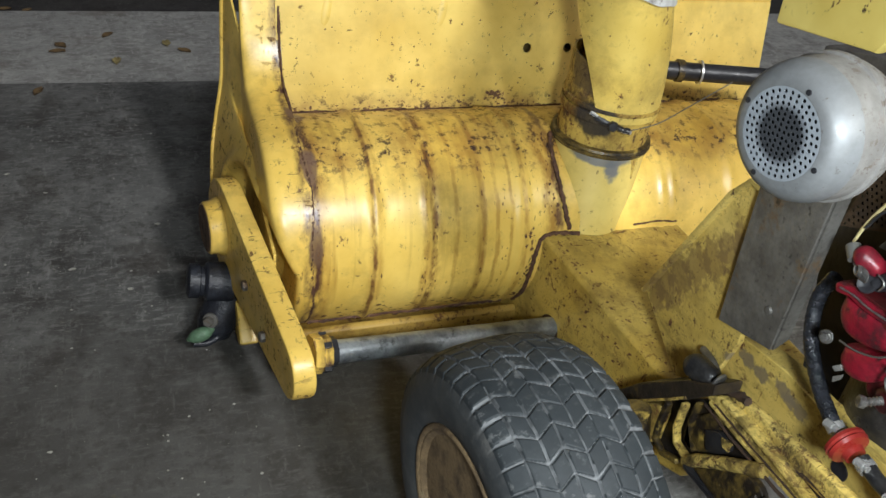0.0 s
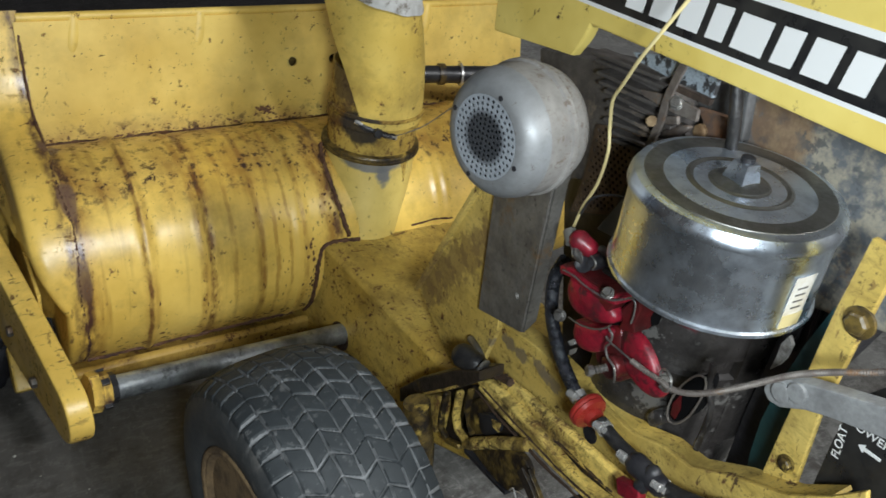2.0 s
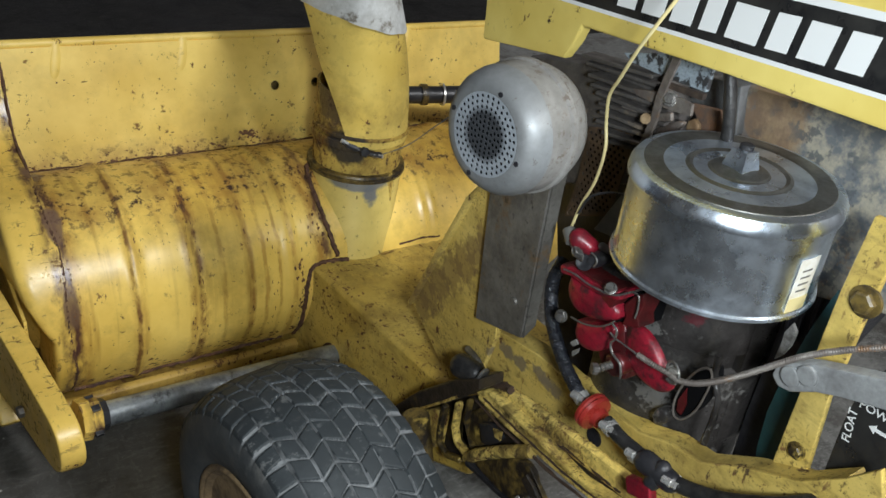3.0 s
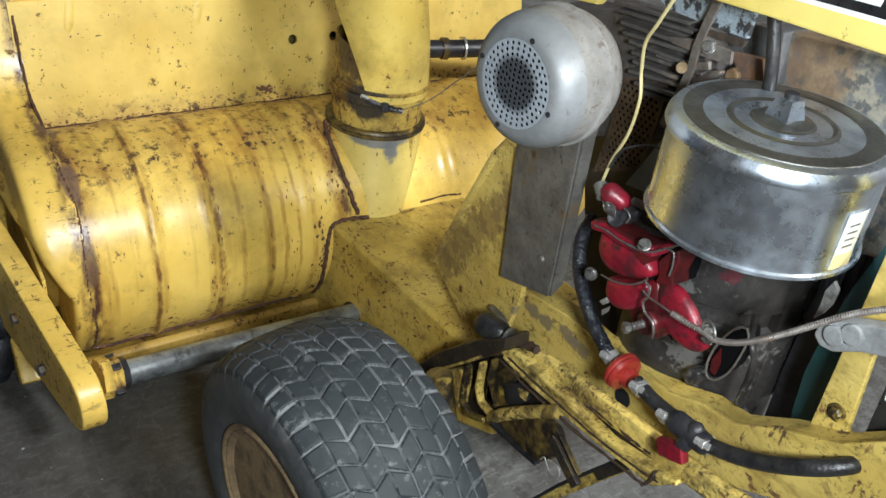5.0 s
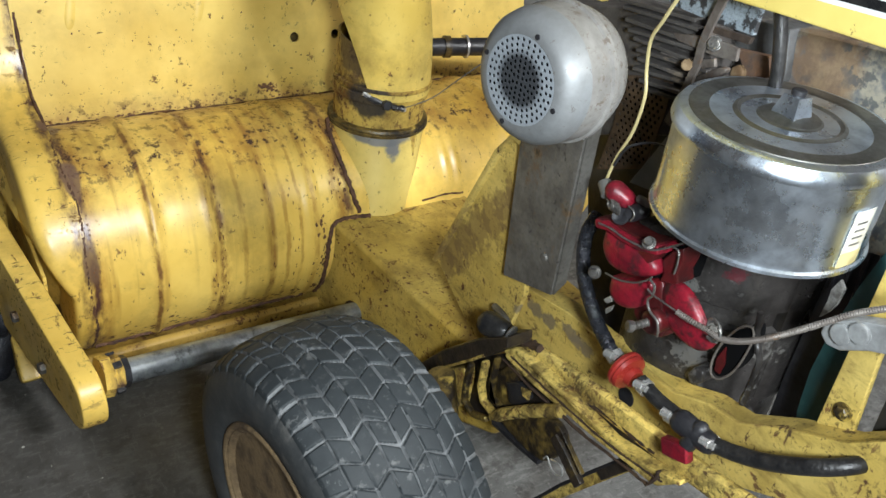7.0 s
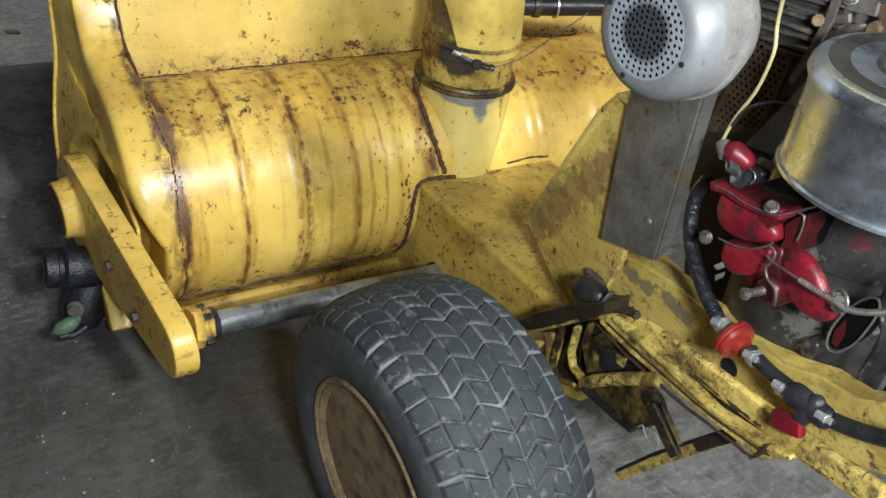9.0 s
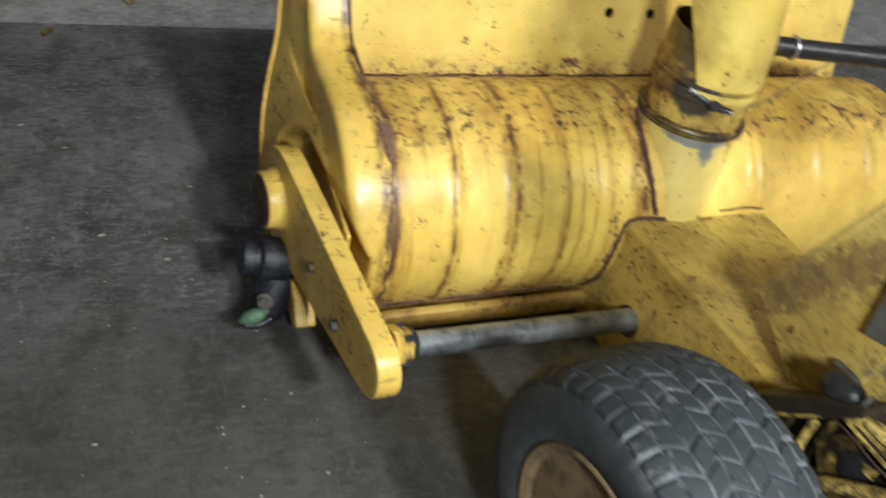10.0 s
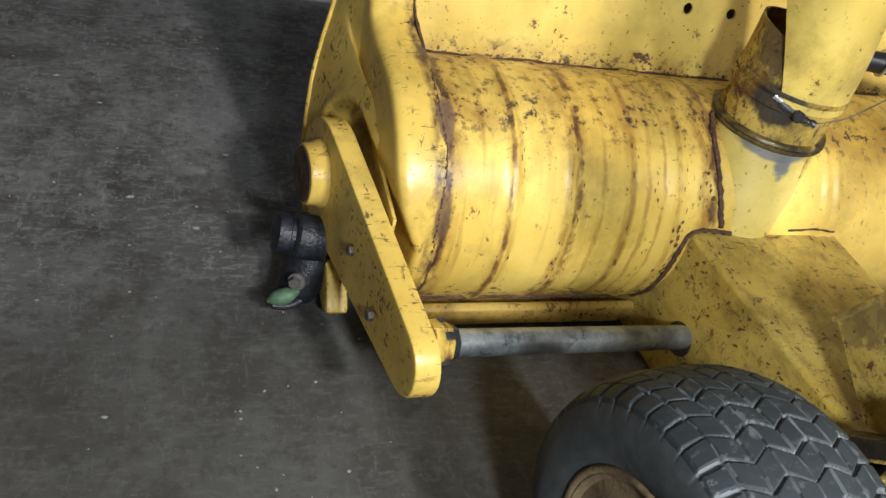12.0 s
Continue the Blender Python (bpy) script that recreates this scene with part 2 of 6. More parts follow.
RUSTY = worn("rust", (0.062, 0.034, 0.017), (0.026, 0.015, 0.011), 60.0, 0.85)
RUST_RIM = worn("rusty_rim", (0.27, 0.185, 0.095), (0.105, 0.070, 0.040), 26.0, 0.8, 0.0, 0.46, 0.64, 0.5, third=(0.38, 0.30, 0.17))
GREY_METAL = worn("bare_grey_metal", (0.17, 0.165, 0.15), (0.09, 0.085, 0.075), 16.0, 0.5, 0.4, third=(0.12, 0.075, 0.04))
ROD_METAL = worn("galvanised_rod", (0.38, 0.41, 0.42), (0.17, 0.18, 0.19), 26.0, 0.45, 0.6, third=(0.06, 0.06, 0.06))
MUFFLER = worn("aluminised_muffler", (0.225, 0.218, 0.205), (0.140, 0.132, 0.122), 22.0, 0.68, 0.15, 0.4, 0.7, 0.15)
freckles(MUFFLER, 190.0, 0.55, 0.60, (0.10, 0.075, 0.055))
freckles(MUFFLER, 70.0, 0.58, 0.64, (0.13, 0.095, 0.07))
MUFFLER_SHELL = worn("blue_grey_shell", (0.235, 0.245, 0.250), (0.165, 0.170, 0.172), 18.0, 0.52, 0.35, 0.4, 0.7, 0.1)
freckles(MUFFLER_SHELL, 150.0, 0.62, 0.67, (0.10, 0.085, 0.07))
MUFFLER_CAP = worn("cap_metal", (0.40, 0.44, 0.48), (0.31, 0.34, 0.37), 25.0, 0.45, 0.4, bump=0.1)


def sooty(m, centre, r0, r1):
    """A round sooty mark about a centre."""
    tree = m.node_tree
    b = tree.nodes["Principled BSDF"]
    d = tree.nodes.new("ShaderNodeVectorMath")
    d.operation = "DISTANCE"
    tree.links.new(coords(tree), d.inputs[0])
    d.inputs[1].default_value = centre
    r = tree.nodes.new("ShaderNodeMapRange")
    r.inputs["From Min"].default_value, r.inputs["From Max"].default_value = r1, r0
    tree.links.new(d.outputs["Value"], r.inputs["Value"])
    old = b.inputs["Base Color"].links[0].from_socket
    tree.links.new(blend(tree, mathn(tree, "MULTIPLY", r.outputs[0], 0.93), old, (0.035, 0.037, 0.042)), b.inputs["Base Color"])


sooty(MUFFLER_CAP, (0.4845, 0.5272, 0.7025), 0.0203, 0.0282)
CHROME, _t, _b = material("chrome", (0.62, 0.66, 0.72), 0.2, 1.0)
_v = coords(_t)
_t.links.new(blend(_t, speckle(_t, _v, 38.0, 0.46, 0.72, 8.0, 0.72), (0.78, 0.87, 0.98), (0.46, 0.53, 0.62)), _b.inputs["Base Color"])
_t.links.new(mathn(_t, "ADD", mathn(_t, "MULTIPLY", speckle(_t, _v, 22.0, 0.35, 0.70, 8.0, 0.7), 0.22), 0.20), _b.inputs["Roughness"])
CHROME_LID = worn("dull_chrome_lid", (0.32, 0.325, 0.31), (0.18, 0.175, 0.16), 30.0, 0.42, 1.0, bump=0.03)
STEEL = worn("bright_steel", (0.72, 0.72, 0.70), (0.42, 0.41, 0.39), 60.0, 0.34, 0.7, bump=0.15)
DULL_STEEL = worn("dull_steel", (0.36, 0.355, 0.34), (0.17, 0.16, 0.15), 90.0, 0.36, 0.8, bump=0.3)
PITTED = worn("pitted_dark_plate", (0.150, 0.142, 0.128), (0.085, 0.078, 0.068), 30.0, 0.55, 0.2, third=(0.13, 0.085, 0.048))
freckles(PITTED, 110.0, 0.58, 0.64, (0.018, 0.016, 0.014))
RED = worn("red_paint", (0.25, 0.009, 0.022), (0.10, 0.005, 0.012), 30.0, 0.42, 0.0, 0.44, 0.66, 0.4, third=(0.030, 0.010, 0.010))
freckles(RED, 60.0, 0.52, 0.58, (0.02, 0.012, 0.012))
freckles(RED, 34.0, 0.50, 0.60, (0.05, 0.008, 0.012))
ORANGE_RED = worn("red_plastic", (0.29, 0.024, 0.018), (0.18, 0.016, 0.012), 30.0, 0.35, bump=0.1)
RUBBER = worn("black_rubber_hose", (0.010, 0.010, 0.011), (0.028, 0.027, 0.026), 55.0, 0.38, bump=0.5)
HOSE = worn("glossy_wrapped_hose", (0.008, 0.009, 0.012), (0.022, 0.024, 0.030), 70.0, 0.20, bump=1.0)
# oily black metal; also the painted dark of holes and slots
BLACK = worn("oily_black_and_holes", (0.013, 0.013, 0.016), (0.030, 0.030, 0.033), 25.0, 0.42)
ENGINE = worn("greasy_engine_metal", (0.052, 0.048, 0.046), (0.016, 0.014, 0.013), 24.0, 0.36, 0.2, third=(0.085, 0.080, 0.075))
for where, size in (((0.6600, 0.3455, 0.4304), 0.022), ((0.6550, 0.4021, 0.4166), 0.020), ((0.6600, 0.4400, 0.5022), 0.024)):
    ragged_patch(ENGINE, where, size, (0.24, 0.235, 0.22), (0.3, 1, 1), 0.5, 2.2, 130.0)
freckles(ENGINE, 48.0, 0.60, 0.66, (0.20, 0.195, 0.185))
ragged_patch(ENGINE, (0.6680, 0.3897, 0.5280), 0.009, (0.13, 0.012, 0.022), (0.3, 1, 1), 0.6, 1.4, 110.0)
ALUMINIUM = worn("dirty_cast_aluminium", (0.20, 0.18, 0.16), (0.09, 0.07, 0.06), 28.0, 0.6, 0.3, third=(0.18, 0.09, 0.035))
SHROUD = worn("flaking_shroud_paint", (0.34, 0.31, 0.24), (0.13, 0.14, 0.15), 34.0, 0.6, 0.1, 0.46, 0.58, third=(0.30, 0.16, 0.06))
ragged_patch(SHROUD, (0.7490, 0.4199, 0.7282), 0.040, (0.25, 0.135, 0.050), (1, 1, 0.8), 0.6, 0.75, 60.0)
freckles(SHROUD, 60.0, 0.52, 0.57, (0.07, 0.08, 0.09))
GREEN = worn("green_guard", (0.026, 0.095, 0.098), (0.018, 0.060, 0.062), 14.0, 0.42, bump=0.1)
WHITE, _, _ = material("white_print", (0.78, 0.79, 0.78), 0.4)
DECAL = worn("black_decal", (0.013, 0.013, 0.014), (0.030, 0.029, 0.027), 25.0, 0.35, bump=0.1)
WIRE_YELLOW, _, _ = material("yellow_wire", (0.58, 0.49, 0.24), 0.45)
WHITE_PEEL = worn("peeled_white_patch", (0.62, 0.63, 0.62), (0.42, 0.42, 0.40), 30.0, 0.6, third=(0.16, 0.14, 0.11))
CRUST = worn("brown_crust", (0.19, 0.088, 0.032), (0.075, 0.036, 0.018), 70.0, 0.8)
WELD = worn("brown_weld", (0.125, 0.058, 0.028), (0.046, 0.022, 0.015), 55.0, 0.8)
OILY = worn("black_oily_casting", (0.009, 0.010, 0.014), (0.024, 0.028, 0.038), 50.0, 0.42, 0.0, 0.45, 0.65, 0.8)
BOSS_RUST = worn("rusted_boss", (0.13, 0.075, 0.038), (0.045, 0.024, 0.016), 45.0, 0.8, third=(0.20, 0.13, 0.06))
# near-black put where hollows lie in shade
HOLLOW, _, _b = material("hollow_black", (0.003, 0.003, 0.0035), 0.95)
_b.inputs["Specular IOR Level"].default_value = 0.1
PINKISH = worn("scaled_exhaust", (0.050, 0.036, 0.032), (0.022, 0.016, 0.015), 26.0, 0.7, third=(0.07, 0.04, 0.03))
DARK_RED = worn("oily_red_paint", (0.11, 0.008, 0.010), (0.03, 0.006, 0.006), 24.0, 0.4)
BROWN_CAST = worn("brown_oily_casting", (0.115, 0.085, 0.065), (0.035, 0.026, 0.022), 26.0, 0.5, 0.1, third=(0.20, 0.18, 0.16))
ALUMINIUM_BARE = worn("bare_silver", (0.42, 0.42, 0.40), (0.12, 0.11, 0.10), 55.0, 0.5, 0.3)
FIN_METAL = worn("dirty_fins", (0.085, 0.078, 0.072), (0.045, 0.039, 0.036), 40.0, 0.7, 0.1, third=(0.16, 0.13, 0.10))
BLUE_FLAKE = worn("flaking_blue_grey_paint", (0.27, 0.32, 0.36), (0.030, 0.030, 0.032), 75.0, 0.6, 0.0, 0.50, 0.56)
DARK_FLAKE = worn("dark_scuffed_shroud", (0.13, 0.135, 0.14), (0.06, 0.058, 0.055), 22.0, 0.55, 0.1, third=(0.22, 0.20, 0.18))
ORANGE_RUST = worn("orange_rust", (0.17, 0.085, 0.042), (0.075, 0.055, 0.045), 60.0, 0.8, third=(0.17, 0.16, 0.145))
PALE_RUST = worn("crumbled_gasket", (0.28, 0.20, 0.11), (0.13, 0.075, 0.035), 60.0, 0.8)
GREY_SHEET = worn("grey_sheet_metal", (0.20, 0.20, 0.185), (0.13, 0.13, 0.12), 12.0, 0.42, 0.3, third=(0.17, 0.125, 0.08))
SCREEN_BROWN = worn("brown_screen", (0.115, 0.075, 0.045), (0.055, 0.038, 0.028), 30.0, 0.6, 0.2)
WHITE_PAPER = worn("yellowed_paper", (0.62, 0.61, 0.56), (0.50, 0.44, 0.30), 30.0, 0.6, bump=0.1)
LEVER_GREY = worn("cast_lever", (0.36, 0.37, 0.37), (0.22, 0.22, 0.22), 30.0, 0.5, 0.3)
LEAF_GREEN = worn("green_tab", (0.10, 0.19, 0.11), (0.05, 0.09, 0.05), 60.0, 0.6)


def rubber_tyre():
    m, tree, b = material("tyre_rubber", (0.03, 0.033, 0.036), 0.7)
    v = coords(tree)
    dusty = (0.085, 0.084, 0.080)
    col = blend(tree, speckle(tree, v, 13.0, 0.45, 0.72, 6.0, 0.65), (0.018, 0.023, 0.026), (0.036, 0.043, 0.047))
    col = blend(tree, mathn(tree, "MULTIPLY", speckle(tree, v, 70.0, 0.62, 0.72), 0.35), col, dusty)
    tree.links.new(col, b.inputs["Base Color"])
    n = node(tree, "ShaderNodeTexNoise", Scale=160.0, Detail=3.0)
    tree.links.new(v, n.inputs["Vector"])
    relief(tree, b, n.outputs["Fac"], 0.25, 0.001)
    g, tree, b = material("dusty_tyre_groove", (0.10, 0.10, 0.098), 0.85)
    v = coords(tree)
    tree.links.new(blend(tree, speckle(tree, v, 30.0, 0.4, 0.65), (0.16, 0.168, 0.172), (0.055, 0.060, 0.063)), b.inputs["Base Color"])
    return m, g


TYRE, GROOVE = rubber_tyre()
SIDEWALL = worn("dusty_sidewall", (0.050, 0.055, 0.058), (0.095, 0.097, 0.095), 14.0, 0.75, 0.0, 0.46, 0.70, 0.3, third=(0.12, 0.12, 0.115))
freckles(TYRE, 90.0, 0.57, 0.63, (0.12, 0.125, 0.125))


def concrete(name, dark, light, blotch, rough=0.75, sheen=0.0):
    m, tree, b = material(name, dark, rough)
    v = coords(tree)
    bright = tuple(c * 1.5 for c in light)
    col = blend(tree, speckle(tree, v, 2.2, 0.38, 0.62, 8.0, 0.62), dark, light)
    col = blend(tree, mathn(tree, "MULTIPLY", speckle(tree, v, 6.5, 0.50, 0.60, 9.0, 0.7), 0.55), col, blotch)
    col = blend(tree, mathn(tree, "MULTIPLY", speckle(tree, v, 17.0, 0.52, 0.62, 9.0, 0.72), 0.45), col, bright)
    col = blend(tree, mathn(tree, "MULTIPLY", speckle(tree, coords(tree, (1.0, 3.2, 1.0), (0, 0, 0.5)), 30.0, 0.52, 0.60, 9.0, 0.78), 0.55), col, bright)
    col = blend(tree, mathn(tree, "MULTIPLY", speckle(tree, coords(tree, (4.0, 1.0, 1.0), (0, 0, 0.9)), 22.0, 0.575, 0.625, 8.0, 0.75), 0.55), col, bright)
    col = blend(tree, mathn(tree, "MULTIPLY", speckle(tree, v, 45.0, 0.52, 0.62, 8.0, 0.72), 0.55), col, blotch)
    col = blend(tree, mathn(tree, "MULTIPLY", speckle(tree, v, 110.0, 0.60, 0.66, 6.0, 0.7), 0.55), col, (0.28, 0.27, 0.25))
    col = blend(tree, mathn(tree, "MULTIPLY", speckle(tree, v, 4.6, 0.575, 0.63, 9.0, 0.62), 0.40), col, (blotch[0] * 0.8, blotch[1] * 0.65, blotch[2] * 0.5))
    tree.links.new(col, b.inputs["Base Color"])
    tree.links.new(mathn(tree, "ADD", mathn(tree, "MULTIPLY", speckle(tree, v, 5.0, 0.35, 0.7, 6.0), 0.3), rough - 0.25), b.inputs["Roughness"])
    n = node(tree, "ShaderNodeTexNoise", Scale=75.0, Detail=8.0, Roughness=0.7)
    tree.links.new(v, n.inputs["Vector"])
    relief(tree, b, n.outputs["Fac"], 0.45, 0.003)
    return m


FLOOR = concrete("stained_concrete_near_shade", (0.086, 0.085, 0.080), (0.170, 0.169, 0.160), (0.042, 0.037, 0.032))
# near floor darkened in its colour, standing for weaker light there
ragged_patch(FLOOR, (-0.15, 0.55, FLOOR_Z), 0.75, (0.048, 0.044, 0.038), (1, 1, 1), 0.6, 0.5, 4.0)
APRON = concrete("pale_threshold_concrete", (0.30, 0.295, 0.28), (0.36, 0.355, 0.335), (0.16, 0.15, 0.135))
ASPHALT = concrete("wet_asphalt", (0.030, 0.027, 0.024), (0.048, 0.043, 0.038), (0.014, 0.011, 0.010))
# tones of the unseen walls and ceiling, set for the light they bounce
WALL = worn("bounce_wall", (0.50, 0.49, 0.47), (0.43, 0.42, 0.40), 3.0, 0.8)
# west wall darkened so less light bounces onto left-facing sides
WALL_DARK = worn("dark_bounce_wall", (0.13, 0.105, 0.08), (0.09, 0.07, 0.055), 3.0, 0.8)
CEILING = worn("bounce_ceiling", (0.62, 0.61, 0.59), (0.55, 0.54, 0.52), 2.0, 0.8)
LEAF_PALE = worn("pale_leaf", (0.34, 0.28, 0.12), (0.20, 0.15, 0.06), 40.0, 0.7)
CHIP = worn("pale_chip", (0.38, 0.38, 0.34), (0.24, 0.23, 0.19), 90.0, 0.8)
LEAF = worn("dead_leaf", (0.16, 0.10, 0.04), (0.08, 0.05, 0.025), 40.0, 0.7)


# ---- mesh helpers ----
def part(name, bm, mat, parent, label="", smooth=38.0):
    me = bpy.data.meshes.new(name)
    bmesh.ops.recalc_face_normals(bm, faces=bm.faces)
    bm.to_mesh(me)
    bm.free()
    for mm in (mat if isinstance(mat, (list, tuple)) else (mat,)):
        me.materials.append(mm)
    if smooth:
        for p in me.polygons:
            p.use_smooth = True
        me.set_sharp_from_angle(angle=radians(smooth))
    ob = new(name, me)
    if smooth and 12 < len(me.polygons) < 20000:
        even = ob.modifiers.new("even_normals", "WEIGHTED_NORMAL")
        even.keep_sharp = True
    if parent is not None:
        ob.parent = parent
        root = parent
        while root.parent:
            root = root.parent
        if parent is root:
            ob.matrix_parent_inverse = Matrix.Translation(-Vector(root["pivot"]))
    return tagged(ob, label)


def thing(name, pivot, turn=None):
    ob = new(name)
    ob.empty_display_size = 0.1
    ob["pivot"] = pivot
    ob.matrix_world = Matrix.Translation(pivot) @ (turn or Matrix())
    return ob


def bevelled(bm, width, segments=2, angle=35.0):
    if width > 0:
        edges = [e for e in bm.edges if len(e.link_faces) == 2 and e.calc_face_angle(0) > radians(angle)]
        bmesh.ops.bevel(bm, geom=edges, offset=width, segments=segments, profile=0.5, affect="EDGES", clamp_overlap=True)
    return bm


def block(center, size, turn=(0, 0, 0), bevel=0.003, bm=None):
    bm = bm or bmesh.new()
    sub = bmesh.new()
    bmesh.ops.create_cube(sub, size=1.0)
    bmesh.ops.scale(sub, vec=size, verts=sub.verts)
    bevelled(sub, bevel)
    bmesh.ops.transform(sub, matrix=pose(*center, *turn), verts=sub.verts)
    return merge(bm, sub)


def merge(bm, sub):
    me = bpy.data.meshes.new("scratch")
    sub.to_mesh(me)
    sub.free()
    bm.from_mesh(me)
    bpy.data.meshes.remove(me)
    return bm


def slab(outline, axis, lo, hi, bevel=0.002, holes=(), bm=None):
    """A flat outline, with round or other holes, given thickness along axis."""
    bm = bm or bmesh.new()
    sub = bmesh.new()

    def at(a, b, c):
        return {"x": (c, a, b), "y": (a, c, b), "z": (a, b, c)}[axis]

    edges = []
    for loop in (outline, *holes):
        vs = [sub.verts.new(at(a, b, lo)) for a, b in loop]
        edges += [sub.edges.new((vs[i], vs[(i + 1) % len(vs)])) for i in range(len(vs))]
    if holes:
        bmesh.ops.triangle_fill(sub, use_beauty=True, edges=edges)
    else:
        sub.faces.new(list(sub.verts))
    out = bmesh.ops.extrude_face_region(sub, geom=list(sub.faces))
    moved = [v for v in out["geom"] if isinstance(v, bmesh.types.BMVert)]
    bmesh.ops.translate(sub, vec=at(0, 0, hi - lo), verts=moved)
    bmesh.ops.recalc_face_normals(sub, faces=sub.faces)
    bevelled(sub, bevel, 2, 50.0)
    return merge(bm, sub)


def ring_points(cx, cy, r, n, start=0.0):
    return [(cx + r * math.cos(start + 2 * math.pi * i / n), cy + r * math.sin(start + 2 * math.pi * i / n)) for i in range(n)]


def spline(points, steps=6):
    pts = [Vector(p) for p in points]
    pts = [2 * pts[0] - pts[1], *pts, 2 * pts[-1] - pts[-2]]
    out = []
    for i in range(1, len(pts) - 2):
        a, b, c, d = pts[i - 1:i + 3]
        for k in range(steps):
            t = k / steps
            out.append(0.5 * (2 * b + (c - a) * t + (2 * a - 5 * b + 4 * c - d) * t * t + (3 * b - a - 3 * c + d) * t ** 3))
    return out + [pts[-2]]


def tube(points, radius, sides=12, steps=6, wobble=0.0, bm=None, smooth=True):
    """A round bar along a smooth line; wobble makes the thickness uneven."""
    bm = bm or bmesh.new()
    line = spline(points, steps) if smooth and len(points) > 2 else [Vector(p) for p in points]
    rng = random.Random(len(line) * 7 + int(radius * 1e5))
    side = None
    rings = []
    for i, p in enumerate(line):
        way = (line[min(i + 1, len(line) - 1)] - line[max(i - 1, 0)]).normalized()
        if side is None:
            side = way.orthogonal().normalized()
        side = (side - way * side.dot(way)).normalized()
        other = way.cross(side)
        rings.append([bm.verts.new(p + radius * (1 + wobble * rng.uniform(-1, 1)) * (side * math.cos(a) + other * math.sin(a)))
                      for a in (2 * math.pi * k / sides for k in range(sides))])
    for a, b in zip(rings, rings[1:]):
        for k in range(sides):
            bm.faces.new((a[k], a[(k + 1) % sides], b[(k + 1) % sides], b[k]))
    bm.faces.new(rings[0])
    bm.faces.new(rings[-1])
    return bm


def lathe(profile, origin, axis, sides=40, bm=None, start=0.0, sweep=360.0):
    """A turned shape: profile of (distance along the axis, radius)."""
    bm = bm or bmesh.new()
    axis = Vector(axis).normalized()
    side = axis.orthogonal().normalized()
    other = axis.cross(side)
    origin = Vector(origin)
    rings = []
    for d, r in profile:
        c = origin + axis * d
        if r < 1e-6:
            rings.append([bm.verts.new(c)])
        else:
            rings.append([bm.verts.new(c + r * (side * math.cos(2 * math.pi * k / sides) + other * math.sin(2 * math.pi * k / sides))) for k in range(sides)])
    for a, b in zip(rings, rings[1:]):
        for k in range(sides):
            j = (k + 1) % sides
            if len(a) == 1 and len(b) == 1:
                continue
            if len(a) == 1:
                bm.faces.new((a[0], b[j], b[k]))
            elif len(b) == 1:
                bm.faces.new((a[k], a[j], b[0]))
            else:
                bm.faces.new((a[k], a[j], b[j], b[k]))
    for r in (rings[0], rings[-1]):
        if len(r) > 1:
            bm.faces.new(r)
    return bm


def sheet(rows, thick, bm=None):
    """A bent sheet from rows of points, given thickness along its normals."""
    bm = bm or bmesh.new()
    sub = bmesh.new()
    grid = [[sub.verts.new(p) for p in row] for row in rows]
    for a, b in zip(grid, grid[1:]):
        for i in range(len(a) - 1):
            sub.faces.new((a[i], a[i + 1], b[i + 1], b[i]))
    bmesh.ops.recalc_face_normals(sub, faces=sub.faces)
    bmesh.ops.solidify(sub, geom=list(sub.faces), thickness=thick)
    return merge(bm, sub)


def bolt(center, axis, r=0.009, h=0.007, sides=6, washer=0.0):
    bm = lathe([(0, r), (h * 0.8, r), (h, r * 0.8)], center, axis, sides)
    if washer:
        lathe([(-0.001, washer), (h * 0.25, washer), (h * 0.3, washer * 0.93)], center, axis, 20, bm)
    return bm


# ---- the garage ----
def structure(name, bm, mat, label, smooth=0):
    return tagged(part(name, bm, mat, None, label, smooth), kind="structure")


SKEW = -4.0                           # the garage stands a little askew to the tractor
CORNER = Vector((-0.2, 2.31, 0.0))


def garage_block(center, size, bevel=0.0):
    """A block of the building, turned with it about a point of the threshold."""
    c = CORNER + Matrix.Rotation(radians(SKEW), 3, "Z") @ (Vector(center) - CORNER)
    return block(tuple(c), size, (0, 0, SKEW), bevel)


structure("floor", garage_block((0.5, -0.79, FLOOR_Z - 0.1), (6.0, 6.2, 0.2), 0.004), FLOOR, "dark oil-stained concrete garage floor with near shade painted in")
structure("pavement", garage_block((0.5, 2.597, FLOOR_Z - 0.108), (6.0, 0.56, 0.2), 0.005), APRON, "pale worn concrete threshold strip outside the garage")
structure("ground", garage_block((0.5, 32.882, FLOOR_Z - 0.115), (120.0, 60.0, 0.2)), ASPHALT, "dark wet asphalt drive with scattered leaves")
# unseen walls and ceiling, added to enclose the room and bounce light
structure("wall_west", garage_block((-2.6, -0.79, 1.62), (0.2, 6.2, 3.34)), WALL_DARK, "unseen garage wall, darkened to bounce less light")
structure("wall_east", garage_block((3.6, -0.79, 1.62), (0.2, 6.2, 3.34)), WALL, "unseen garage wall, added to bounce lamp light")
structure("wall_south", garage_block((0.5, -3.99, 1.62), (6.4, 0.2, 3.34)), WALL, "unseen garage wall, added to bounce lamp light")
structure("wall_north", garage_block((0.5, 2.372, 2.70), (6.4, 0.12, 1.18)), WALL, "unseen wall over the open garage door")
structure("ceiling", garage_block((0.5, -0.79, 3.34), (6.4, 6.6, 0.1)), CEILING, "unseen garage ceiling, added to bounce lamp light")


# ---- the snow blower ----
CW, CZ, R = 1.23, 0.19, 0.18          # axis and radius of the auger housing
